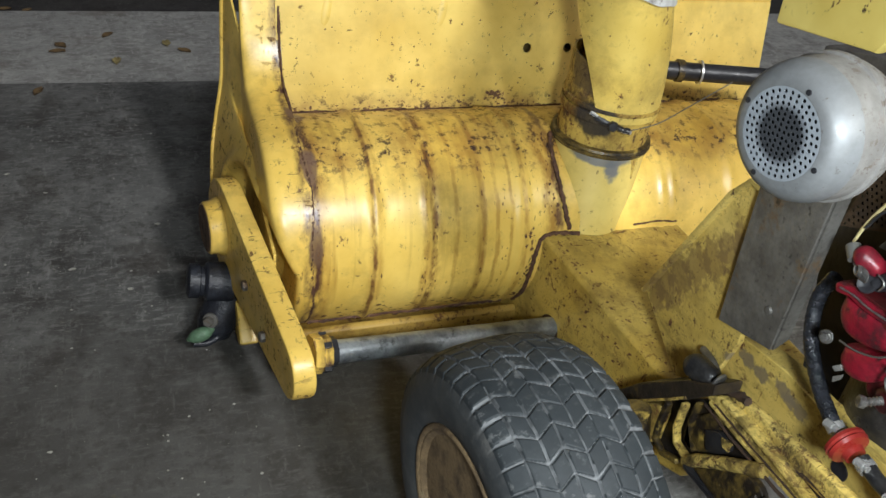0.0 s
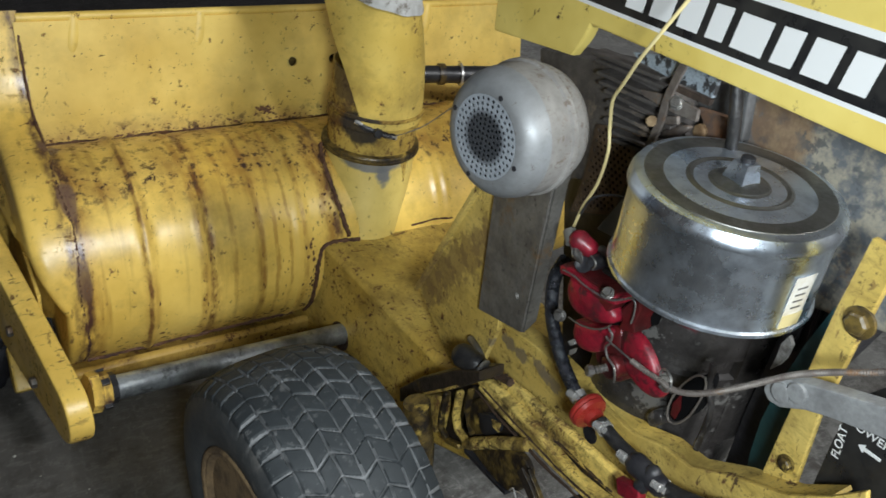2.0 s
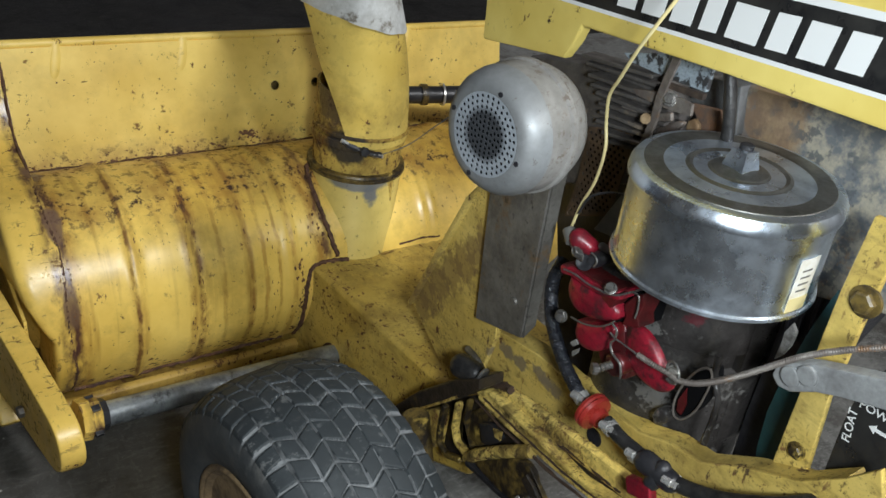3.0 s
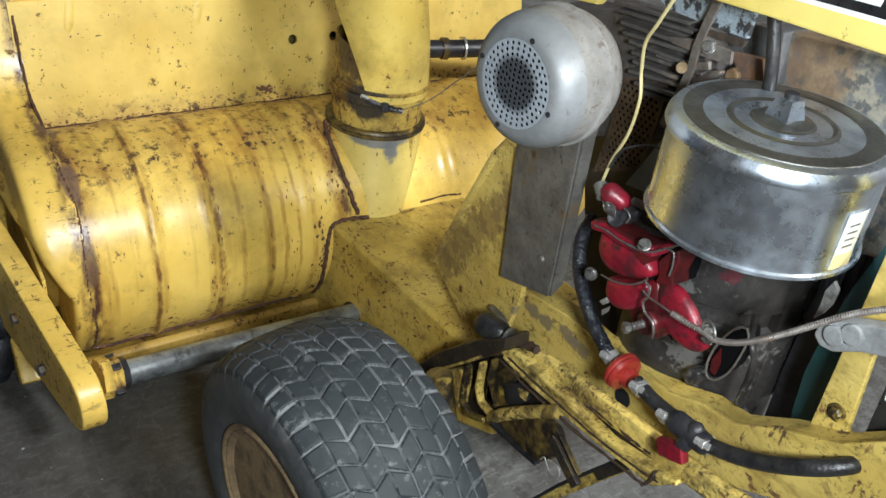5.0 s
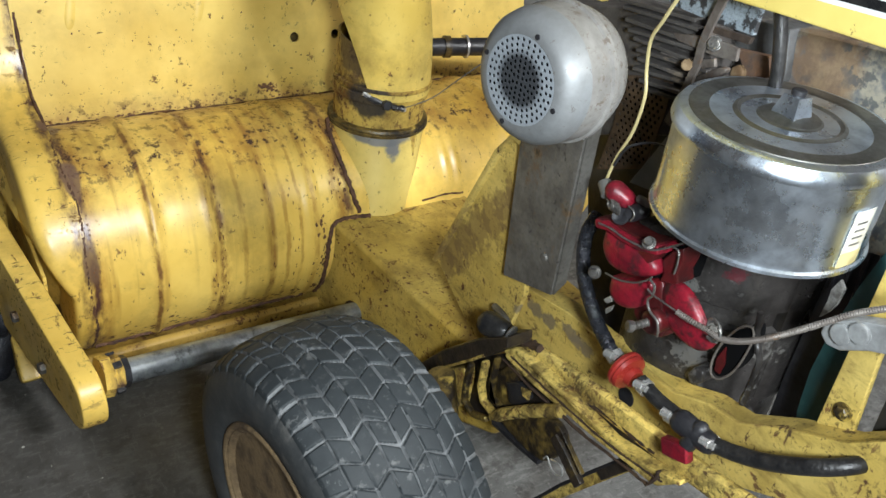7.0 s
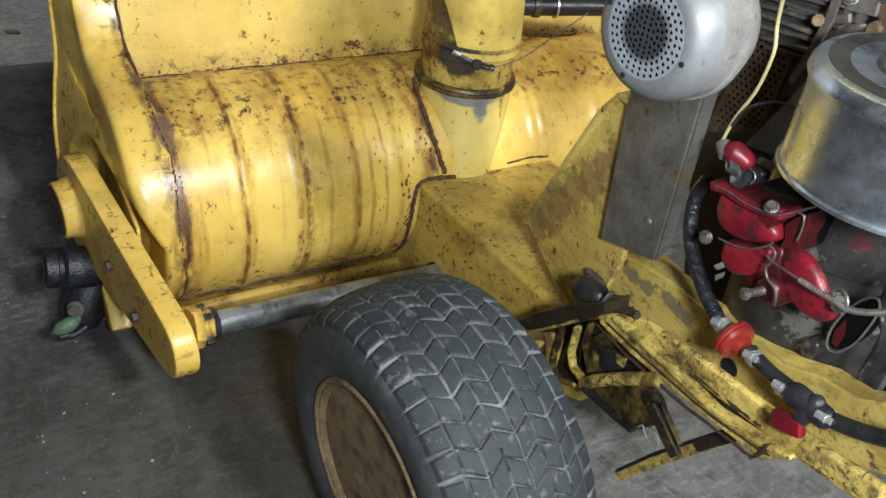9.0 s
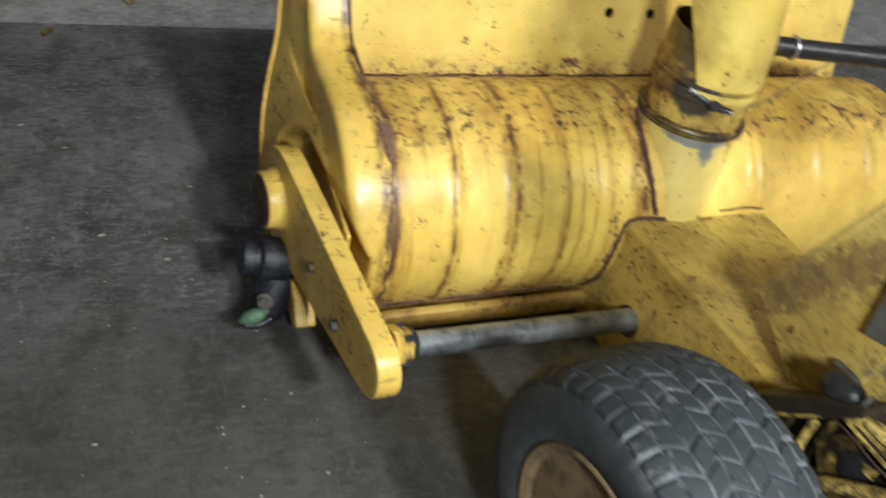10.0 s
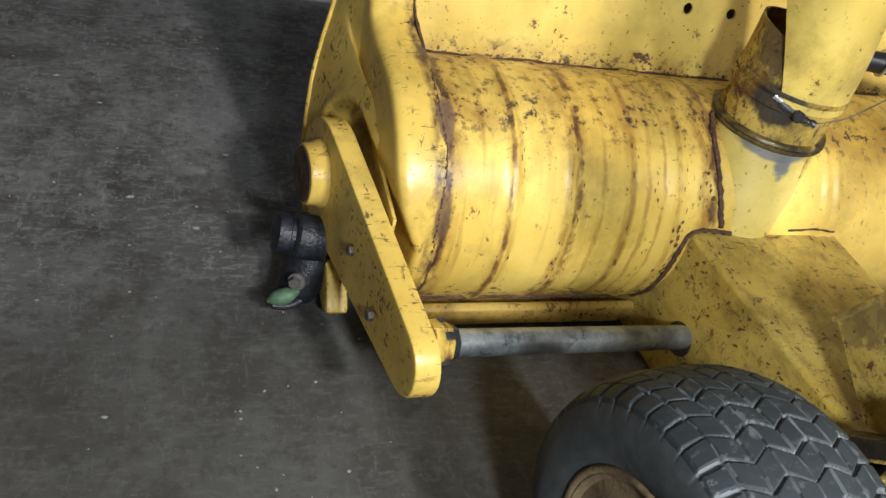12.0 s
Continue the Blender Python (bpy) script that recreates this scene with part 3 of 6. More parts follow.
U0, U1 = 0.165, 1.18                  # its ends
PIVOT = (0.12, 1.20, 0.18)
blower = tagged(thing("snow_blower", PIVOT, pose(0, 0, 0, 0, 3, 3)), "worn yellow snow blower with rust-stained drum housing on concrete", "snow blower")


def on_drum(u, deg, extra=0.0):
    a = radians(deg)
    return (u, CW + (R + extra) * math.cos(a), CZ + (R + extra) * math.sin(a))


def housing():
    def bead(u):
        h = 0.0
        for c, w, k in ((0.268, 0.008, 0.0058), (0.352, 0.006, 0.0020), (0.366, 0.005, -0.0016), (0.452, 0.004, -0.0010), (0.518, 0.006, 0.0038), (0.532, 0.005, 0.0030),
                        (0.800, 0.006, 0.0035), (0.822, 0.006, 0.0035), (0.95, 0.010, 0.004), (1.07, 0.010, 0.004)):
            h += k * math.exp(-((u - c) / w) ** 2)
        return h

    us = sorted(set([U0 + (U1 - U0) * i / 220 for i in range(221)]))
    rows = [[on_drum(u, 62 + 233 * j / 56, bead(u)) for u in us] for j in range(57)]
    return sheet(rows, 0.004)


part("drum_housing", housing(), DRUM, blower, "rust-streaked yellow half-round drum housing")


def back_plate():
    top, foot = (1.395, 0.535), (1.345, 0.335)
    hole = [ring_points(u, z, 0.009, 12) for u, z in ((0.630, 0.445), (0.715, 0.445))]
    bm = slab([(U0 - 0.005, foot[1]), (U1, foot[1]), (U1, top[1]), (U0 - 0.005, top[1])], "y", -0.002, 0.002, 0.0, hole)
    lean = math.atan2(top[0] - foot[0], top[1] - foot[1])
    bmesh.ops.transform(bm, matrix=Matrix.Translation((0, foot[0], foot[1])) @ Matrix.Rotation(-lean, 4, "X") @ Matrix.Translation((0, 0, -foot[1])), verts=bm.verts)
    tube([(U0, top[0] + 0.006, top[1] - 0.002), (U1, top[0] + 0.006, top[1] - 0.002)], 0.008, 10, bm=bm)
    sheet([[(u, foot[0] + dy, foot[1] + dz) for u in (U0, U1)] for dy, dz in ((0.0, 0.0), (-0.012, -0.008), (-0.030, -0.010))], 0.003, bm)
    return bm


plate = part("back_plate", back_plate(), PLATE, blower, "upright yellow back plate with two bolt holes")
PANEL_EDGE = ((0.085, 1.470, 0.548), (0.083, 1.466, 0.450), (0.081, 1.462, 0.353), (0.069, 1.453, 0.279), (0.059, 1.433, 0.220), (0.054, 1.404, 0.143), (0.054, 1.374, 0.084), (0.062, 1.344, 0.028))


def end_panel():
    """The pressed end of the housing: a flat face turned over to the drum along its rear edge."""
    outline = [(1.402, 0.545), (1.388, 0.50), (1.368, 0.445), (1.335, 0.400), (1.290, 0.382)]
    for deg in (96, 106, 116, 126, 136, 146, 156, 166, 176, 186, 197, 208, 219):
        a = radians(deg)
        outline.append((CW + (R + 0.004) * math.cos(a), CZ + (R + 0.004) * math.sin(a)))
    fine = spline([(w, z, 0) for w, z in outline], 5)
    outline = [(p.x, p.y) for p in fine]
    n = len(outline)
    center = Vector((CW + 0.12, CZ + 0.03))
    rows = []
    for inset, u in ((0.0, 0.168), (0.0, 0.146), (0.0, 0.124), (0.0015, 0.114), (0.005, 0.107), (0.011, 0.1035), (0.022, 0.102), (0.085, 0.101)):
        row = []
        for i, (w, z) in enumerate(outline):
            d = (center - Vector((w, z))).normalized()
            # the shoulder narrows to a point low on the drum
            low = min(max((math.degrees(math.atan2(z - CZ, w - CW)) % 360 - 138) / 40, 0.0), 1.0) if w < CW else 0.0
            row.append((u + (0.168 - u) * 0.55 * low * low, w + d.x * inset, z + d.y * inset))
        rows.append(row)
    last = rows[-1]
    edge = spline(PANEL_EDGE, 40)
    front = [edge[round((len(edge) - 1) * i / (n - 1))] for i in range(n)]
    for k in range(1, 41):
        t = k / 40
        row = []
        for p, q in zip(last, front):
            u, w, z = Vector(p) * (1 - t) + Vector(q) * t
            # a pocket pressed in round the arm, with a soft ridge along it
            f = min(max((1.245 - w) / 0.34, 0.0), 1.0)
            gap_ = math.hypot(w - (1.245 - 0.34 * f), z - 0.174 + 0.015 * f) - (0.087 - 0.04 * f)
            deep = min(max((0.026 - gap_) / 0.018, 0.0), 1.0) * min(max((1.37 - w) / 0.03, 0.0), 1.0)
            deep = deep * deep * (3 - 2 * deep)
            row.append((u * (1 - deep) + max(u, 0.104) * deep - 0.004 * math.exp(-((gap_ - 0.032) / 0.009) ** 2), w, z))
        rows.append(row)
    return sheet(rows, -0.004)


panel_end = part("end_panel", end_panel(), YELLOW, blower, "pressed yellow end panel with rounded shoulder")
part("end_disc", lathe([(0.0, R - 0.003), (0.004, R - 0.003)], (0.150, CW, CZ), (1, 0, 0), 64), YELLOW, blower, "flat yellow end of the drum")


def tapered(points, radii, sides=20, steps=6):
    """A round bar whose thickness changes along its line."""
    bm = tube(points, 1.0, sides, steps)
    line = spline(points, steps)
    sizes = [p.x for p in spline([(r, 0, 0) for r in radii], steps)]
    bm.verts.ensure_lookup_table()
    for k, (p, r) in enumerate(zip(line, sizes)):
        for v in bm.verts[k * sides:(k + 1) * sides]:
            v.co = p + (v.co - p) * max(r, 0.001)
    return bm


part("panel_rim", tube(PANEL_EDGE, 0.0046, 10), YELLOW, panel_end, "folded front rim")
for u in (0.245, 0.455, 0.93):
    part("stiffener", tapered([(u - 0.006, 1.3845, 0.462), (u - 0.002, 1.3930, 0.485), (u + 0.004, 1.4015, 0.515), (u + 0.006, 1.4065, 0.534)], (0.0060, 0.0140, 0.0150, 0.0130), 36), PLATE, plate, "shallow pressed stiffener")
part("lower_end_panel", slab([(1.47, 0.30), (1.06, 0.24), (1.055, 0.14), (1.14, 0.03), (1.46, 0.02)], "x", 0.104, 0.109, 0.001), YELLOW, blower)


def weld(points, r, mat=WELD, label="rusted weld seam"):
    part("weld_seam", tube(points, r * 0.85, 8, 7, 0.45), mat, blower, label)


weld([(U0, 1.388, 0.51), (U0, 1.368, 0.45), (U0, 1.335, 0.402)] + [on_drum(U0 + 0.003 * math.sin(d), d, 0.002) for d in range(84, 218, 7)], 0.0028)
weld([(U0 + 0.01 + i * 0.06, 1.340 - 0.002 * (i % 3), 0.335 + 0.002 * (i % 2)) for i in range(17)], 0.0044)


def arm_face(w):
    """The arm's outer face stands further in towards its free end."""
    return 0.047 + 0.125 * (1.245 - w)


def arm():
    big, small = (1.240, 0.174, 0.087), (0.897, 0.159, 0.047)
    d = Vector((small[0] - big[0], small[1] - big[1]))
    a0 = math.atan2(d.y, d.x)
    lean = math.acos((big[2] - small[2]) / d.length)
    pts = []
    for i in range(17):
        a = a0 + lean + (2 * math.pi - 2 * lean) * i / 16
        pts.append((big[0] + big[2] * math.cos(a), big[1] + big[2] * math.sin(a)))
    for i in range(13):
        a = a0 - lean + 2 * lean * i / 12
        pts.append((small[0] + small[2] * math.cos(a), small[1] + small[2] * math.sin(a)))
    bm = slab(pts, "x", 0.0, 0.034, 0.005)
    for v in bm.verts:
        v.co.x += arm_face(v.co.y)
    return bm


armp = part("drive_arm", arm(), YELLOW, blower, "thick yellow drive arm with rounded ends")
part("bearing_boss", lathe([(0.0, 0.052), (0.006, 0.050), (0.014, 0.046), (0.024, 0.0455), (0.027, 0.043), (0.0272, 0.0)], (0.049, 1.244, 0.177), (-1, -0.12, 0), 32), YELLOW, armp, "round yellow bearing boss with rusty face")
part("boss_face", lathe([(0.0, 0.041), (0.0012, 0.040), (0.0013, 0.0)], (0.0217, 1.2408, 0.177), (-1, -0.12, 0), 24), BOSS_RUST, armp, "rusted round boss face")
for w, z in ((1.082, 0.170), (0.987, 0.143)):
    part("bolt", bolt((arm_face(w), w, z), (-1, -0.12, 0), 0.0085, 0.008), GREY_METAL, armp, "worn square-head steel bolt")
part("lug", slab([(1.20, 0.070), (1.165, 0.060), (1.12, 0.012), (1.14, -0.006), (1.20, 0.0), (1.23, 0.045)], "x", 0.062, 0.096, 0.006), YELLOW, blower)
coupling = part("drive_coupling", lathe([(0, 0.030), (0.004, 0.034), (0.046, 0.0345), (0.050, 0.031), (0.052, 0.026), (0.058, 0.026), (0.060, 0.030), (0.076, 0.030), (0.080, 0.025), (0.081, 0.012), (0.078, 0.0)], (0.065, 1.200, 0.088), (-1, 0.06, 0.12), 28), OILY, blower, "black oily drive coupling")
part("coupling_guard", tapered([(0.060, 1.215, 0.070), (0.046, 1.200, 0.040), (0.032, 1.190, 0.010), (0.030, 1.185, -0.012)], (0.030, 0.034, 0.034, 0.026), 14), OILY, coupling, "black oily knuckle")
part("coupling_bolt", bolt((0.018, 1.150, 0.050), (-0.5, -0.75, 0.3), 0.0095, 0.014, 6, 0.013), GREY_METAL, coupling, "worn hexagon bolt")
part("coupling_pin", tube([(0.030, 1.155, 0.006), (0.010, 1.150, 0.000), (-0.012, 1.150, 0.002)], 0.006, 10), OILY, coupling)
part("spring_tab", tapered([(0.022, 1.146, 0.036), (0.006, 1.142, 0.030), (-0.010, 1.142, 0.024), (-0.022, 1.144, 0.017)], (0.004, 0.012, 0.011, 0.003), 12), LEAF_GREEN, coupling, "faded green oval tab")

rod = part("cross_rod", tube([(0.150, 0.935, 0.142), (0.585, 0.972, 0.098)], 0.0185, 20), ROD_METAL, blower, "galvanised steel cross rod")
part("collar_nut", lathe([(0.0, 0.030), (0.014, 0.031), (0.016, 0.026), (0.028, 0.027), (0.030, 0.020)], (0.138, 0.933, 0.145), (1, 0.09, -0.09), 8), YELLOW, rod, "chipped yellow castle nut")
# black blocks stand in for the shade in the nut's slots
for k in range(4):
    a = math.pi * k / 2 + 0.5
    part("nut_slot", block((0.161, 0.936 + 0.0265 * math.cos(a), 0.143 + 0.0265 * math.sin(a)), (0.012, 0.009, 0.009), (math.degrees(a), 0, 5), 0.001), BLACK, rod)
part("nut_slot", lathe([(0.0, 0.0235), (0.010, 0.0235)], (0.166, 0.936, 0.142), (1, 0.09, -0.09), 8), BLACK, rod)
part("lower_lip", slab([(1.092, 0.052), (1.086, 0.047), (1.086, 0.018), (1.16, 0.006), (1.16, 0.02), (1.10, 0.03), (1.10, 0.052)], "x", 0.135, 0.60, 0.002), LIP, blower, "folded yellow lip under the drum")
weld([on_drum(0.17 + 0.036 * i, 222 + 1.5 * (i % 2), 0.001) for i in range(11)], 0.004)


def mount_box():
    """A boxed frame whose near side closes in towards the tractor."""
    bm = bmesh.new()
    near = [(1.20, 0.235), (1.066, 0.232), (0.70, 0.230), (0.63, 0.218), (0.61, 0.12), (0.80, 0.03), (1.00, -0.005), (1.20, 0.0)]
    rings = []
    for far in (False, True):
        rings.append([bm.verts.new((0.84 if far else 0.562 + (1.066 - w) * 0.068, w, z)) for w, z in near])
    bm.faces.new(rings[0])
    bm.faces.new(rings[1])
    for k in range(len(near)):
        n = (k + 1) % len(near)
        bm.faces.new((rings[0][k], rings[0][n], rings[1][n], rings[1][k]))
    bmesh.ops.recalc_face_normals(bm, faces=bm.faces)
    return bevelled(bm, 0.008, 3)


box = part("mount_box", mount_box(), BOXED, blower, "grimy yellow boxed mounting frame")
part("rod_hole", lathe([(0, 0.027), (0.003, 0.027), (0.0035, 0.021)], (0.5685, 0.976, 0.090), (-1, -0.07, 0), 24), RUSTY, box, "rust-rimmed hole around the cross rod")
# solid black disc in place of a shaded hole
part("slot", lathe([(0, 0.014), (0.002, 0.014), (0.0025, 0.0)], (0.5720, 0.935, 0.062), (-1, -0.07, 0), 16), BLACK, box, "black disc for a round hole")
weld([on_drum(0.556, 224, 0.002), on_drum(0.553, 206, 0.002), on_drum(0.550, 190, 0.002), on_drum(0.551, 178, 0.002), on_drum(0.558, 168, 0.002), on_drum(0.575, 165, 0.002), on_drum(0.60, 165, 0.003), on_drum(0.63, 166, 0.003)], 0.0042)
weld([on_drum(0.605, 106, 0.002), on_drum(0.594, 116, 0.002), on_drum(0.592, 128, 0.002), on_drum(0.596, 142, 0.002), on_drum(0.603, 154, 0.002), on_drum(0.611, 163, 0.002)], 0.0046)
weld([on_drum(0.74, 164, 0.002), on_drum(0.79, 163, 0.002), on_drum(0.83, 164, 0.002)], 0.0020)

for paint in (DRUM, YELLOW):
    ragged_patch(paint, (0.171, 1.138, 0.346), 0.034, (0.165, 0.098, 0.065), (2.4, 1, 1), 0.85, 0.45, 45.0)
    ragged_patch(paint, (0.170, 1.058, 0.245), 0.032, (0.14, 0.080, 0.045), (2.4, 1, 1), 0.85, 0.5, 45.0)
    ragged_patch(paint, (0.171, 1.262, 0.370), 0.020, (0.12, 0.060, 0.05), (1.2, 1, 1), 0.9, 0.5, 60.0)
ragged_patch(COLLAR, (0.634, 1.095, 0.426), 0.045, (0.022, 0.018, 0.016), (1, 1, 1.3), 0.95, 0.5, 50.0)
ragged_patch(COLLAR, (0.604, 1.13, 0.506), 0.050, (0.060, 0.040, 0.028), (1, 1, 1), 0.8, 0.5, 50.0)
ragged_patch(CHUTE_BASE, (0.676, 1.085, 0.340), 0.022, (0.17, 0.175, 0.18), (1.3, 1, 0.8), 0.95, 0.55, 45.0)
ragged_patch(CHUTE_BASE, (0.659, 1.085, 0.360), 0.024, (0.15, 0.155, 0.16), (0.45, 0.3, 2.0), 0.9, 0.45, 40.0)
# chute
KU, KW = 0.694, 1.160


def chute_base():
    rows = []
    for i in range(11):
        t = i / 10
        z = 0.366 - 0.20 * t
        r = 0.084 - 0.018 * t
        cu, cw = KU - 0.040 * t, KW - 0.064 * t
        rows.append([(cu + r * math.cos(a), cw + r * math.sin(a), z) for a in (2 * math.pi * k / 48 for k in range(49))])
    return sheet(rows, 0.003)


part("chute_base", chute_base(), CHUTE_BASE, blower, "tapered yellow chute base with worn grey patches")
part("base_flange", lathe([(-0.006, 0.083), (-0.005, 0.0877), (-0.001, 0.0892), (0.001, 0.0867), (0.004, 0.0887), (0.008, 0.0872), (0.009, 0.081)], (KU, KW, 0.368), (0, 0, 1), 48), GREASY, blower, "dirty rolled flange ring")


def collar():
    rows = []
    for i in range(9):
        t = i / 8
        row = []
        for k in range(49):
            a = 2 * math.pi * k / 48
            high = 0.135 + 0.012 * math.cos(a - 2.6)
            row.append((KU + 0.0793 * math.cos(a), KW + 0.0793 * math.sin(a), 0.372 + high * t))
        rows.append(row)
    return sheet(rows, 0.003)


part("chute_collar", collar(), COLLAR, blower, "rusty yellow chute collar, open at the top")
part("clamp_band", lathe([(0.0, 0.082), (0.002, 0.0835), (0.014, 0.0835), (0.016, 0.082)], (KU, KW, 0.418), (0.03, 0, 1), 48), COLLAR, blower, "rusted band clamp")
part("clamp_screw", tube([(KU - 0.062, KW - 0.052, 0.436), (KU - 0.046, KW - 0.068, 0.429), (KU - 0.024, KW - 0.080, 0.421), (KU - 0.004, KW - 0.084, 0.416)], 0.0055, 8, 4, 0.25), BLACK, blower, "oily clamp screw")
part("clamp_end", block((KU - 0.060, KW - 0.056, 0.436), (0.016, 0.007, 0.008), (0, 20, -40), 0.002), STEEL, blower, "bright clamp screw end")
part("clamp_end", block((KU - 0.010, KW - 0.085, 0.417), (0.020, 0.006, 0.007), (0, 14, -8), 0.002), STEEL, blower, "bright clamp screw end")
part("clamp_bolt", bolt((KU - 0.034, KW - 0.078, 0.425), (-0.35, -0.9, 0.1), 0.009, 0.009), BLACK, blower)
part("bracket_tab", block((KU + 0.022, KW - 0.082, 0.344), (0.016, 0.005, 0.040), (-8, 8, 12), 0.002), COLLAR, blower, "small bent steel tab")
part("control_wire", tube([(KU, KW - 0.084, 0.418), (KU + 0.06, KW - 0.072, 0.423), (KU + 0.13, KW - 0.05, 0.441), (KU + 0.24, KW - 0.01, 0.466)], 0.0011, 6), GREY_METAL, blower, "thin rusty control wire")


def chute_point(t, f, out=0.0):
    """A point of the spout: t up its height, f across from its open side."""
    start = 226 - 34 * min(1.0, t / 0.4)
    a = radians(start + (410 - start) * f)
    r = 0.0829 + 0.008 * t + out
    return (KU + 0.002 - 0.010 * t - 0.105 * t * t + r * math.cos(a), KW - 0.002 + 0.006 * t + r * math.sin(a), 0.428 + 0.37 * t)


def chute():
    return sheet([[chute_point(i / 14, k / 32) for k in range(33)] for i in range(15)], 0.003)


spout = part("chute", chute(), CHUTE, blower, "pale yellow upright discharge chute")


def deflector():
    rows = []
    for i in range(6):
        row = []
        for k in range(29):
            f = k / 28
            t = 0.60 + 0.40 * i / 5
            if i == 0:
                t += 0.04 * math.cos(f * 5.0) - 0.05 * f + 0.003 * math.sin(k * 1.3)
            row.append(chute_point(t, f * 0.86, 0.0042))
        rows.append(row)
    return sheet(rows, 0.002)


part("deflector", deflector(), WHITE_PEEL, spout, "bare white deflector with peeling paint")
part("chute_rim", lathe([(0.0, 0.0845), (0.001, 0.0855), (0.006, 0.0855), (0.007, 0.0845)], (KU + 0.002, KW - 0.002, 0.440), (0.02, 0, 1), 40), COLLAR, blower)
# unseen sheet added so the back plate's two bolt holes read dark
part("hole_backing", block((0.68, 1.43, 0.44), (0.9, 0.006, 0.17), (-12, 0, 0), 0.001), GREASY, blower)
part("drive_shaft", tube([(KU + 0.10, 1.27, 0.445), (KU + 0.25, 1.22, 0.452), (KU + 0.42, 1.165, 0.46)], 0.017, 16), BLACK, blower, "dark greasy drive shaft")
part("shaft_collar", lathe([(0, 0.021), (0.012, 0.021), (0.013, 0.017)], (KU + 0.185, 1.243, 0.449), (1, -0.33, 0.04), 20), GREASY, blower)
part("shaft_collar", lathe([(0, 0.022), (0.004, 0.022)], (KU + 0.225, 1.229, 0.451), (1, -0.33, 0.04), 20), STEEL, blower)


# ---- the tractor ----
tractor = tagged(thing("garden_tractor", (0.69, 0.30, FLOOR_Z)), "old yellow garden tractor with exposed engine on garage floor", "tractor")


def wheel(center, radius, width, turn):
    """A wheel with its axle along x."""
    hub = part("front_wheel", lathe([(-0.018, 0.036), (-0.022, 0.034), (-0.022, 0.029), (0.02, 0.029), (0.02, 0.040), (-0.012, 0.040)], (0, 0, 0), (1, 0, 0), 28), RUST_RIM, tractor, "front wheel with chevron tyre and rusty rim")
    hub.matrix_basis = Matrix.Translation(center) @ turn
    hw = width / 2
    rim_r = 0.122
    # one skin: sidewalls as turned rings, the crown as a fine relief of blocks and grooves
    around, across, count, cols = 1560, 150, 48, 6
    span = hw * 0.74
    colw, step = 2 * span / cols, 2 * math.pi / count
    carcass = bmesh.new()
    grid = []
    side = [(-hw * 0.80, rim_r - 0.004), (-hw * 0.93, rim_r + 0.003), (-hw * 1.00, rim_r + 0.010), (-hw * 1.05, rim_r + 0.026), (-hw * 1.06, rim_r + 0.044), (-hw * 1.03, radius * 0.84), (-hw * 0.985, radius * 0.89)]
    crown = [-hw * 0.96 + 2 * hw * 0.96 * k / across for k in range(across + 1)]
    marks = []
    for k in range(around):
        a = 2 * math.pi * k / around
        row, mark = [], []
        for x, r in side:
            row.append((x, r)), mark.append(0)
        for x in crown:
            top = radius * (1.0 - 0.095 * (abs(x) / hw) ** 3.2)
            f = (x + span) / colw
            tri = abs((f % 2) - 1)
            turn_ = ((a - step * 0.46 * tri) / step) % 1.0
            dist_t = min(turn_, 1 - turn_) * step * radius
            dist_x = abs(f - round(f)) * colw
            if abs(x) > span:
                dist_x = abs(abs(x) - span)
                turn_ = ((a - step * 0.42) / step) % 1.0
                dist_t = min(turn_, 1 - turn_) * step * radius * 0.55
            cut = min(dist_t * 0.92, dist_x * 1.25)
            wide = 0.0024 * (0.80 + 0.22 * math.sin(9.0 * a + 55.0 * x) + 0.20 * math.sin(23.0 * a - 90.0 * x + 1.0))
            depth = 0.0050 * min(1.0, max(0.0, (wide - cut) / 0.0018))
            row.append((x, top - depth)), mark.append(1 if depth > 0.0026 else 0)
        for x, r in reversed(side):
            row.append((-x, r)), mark.append(0)
        grid.append([carcass.verts.new((x, r * math.sin(a), r * math.cos(a))) for x, r in row])
        marks.append(mark)
    for k in range(around):
        j = (k + 1) % around
        for i in range(len(grid[0]) - 1):
            f = carcass.faces.new((grid[k][i], grid[k][i + 1], grid[j][i + 1], grid[j][i]))
            if i < len(side) - 1 or i >= len(grid[0]) - len(side):
                f.material_index = 2
                continue
            f.material_index = 1 if marks[k][i] + marks[k][i + 1] + marks[j][i] + marks[j][i + 1] >= 2 else 0
    part("tyre", carcass, [TYRE, GROOVE, SIDEWALL], hub, "dusty black tyre with zigzag tread", 60)
    part("rim", lathe([(-hw * 0.90, rim_r + 0.010), (-hw * 0.97, rim_r + 0.006), (-hw * 0.98, rim_r - 0.003), (-hw * 0.92, rim_r - 0.008), (-hw * 0.66, rim_r - 0.012), (-hw * 0.46, rim_r - 0.020),
                       (-hw * 0.36, rim_r - 0.038), (-hw * 0.31, 0.060), (-hw * 0.29, 0.042), (-hw * 0.24, 0.034), (hw * 0.05, 0.034), (hw * 0.1, rim_r - 0.01), (hw * 0.8, rim_r)], (0, 0, 0), (1, 0, 0), 56), RUST_RIM, hub, "rusty dished steel rim")
    part("rim_lip", tube([(-hw * 0.97, (rim_r + 0.003) * math.cos(a), (rim_r + 0.003) * math.sin(a)) for a in (2 * math.pi * k / 48 for k in range(49))], 0.0042, 10, 2), RUST_RIM, hub, "rolled rusty rim edge")
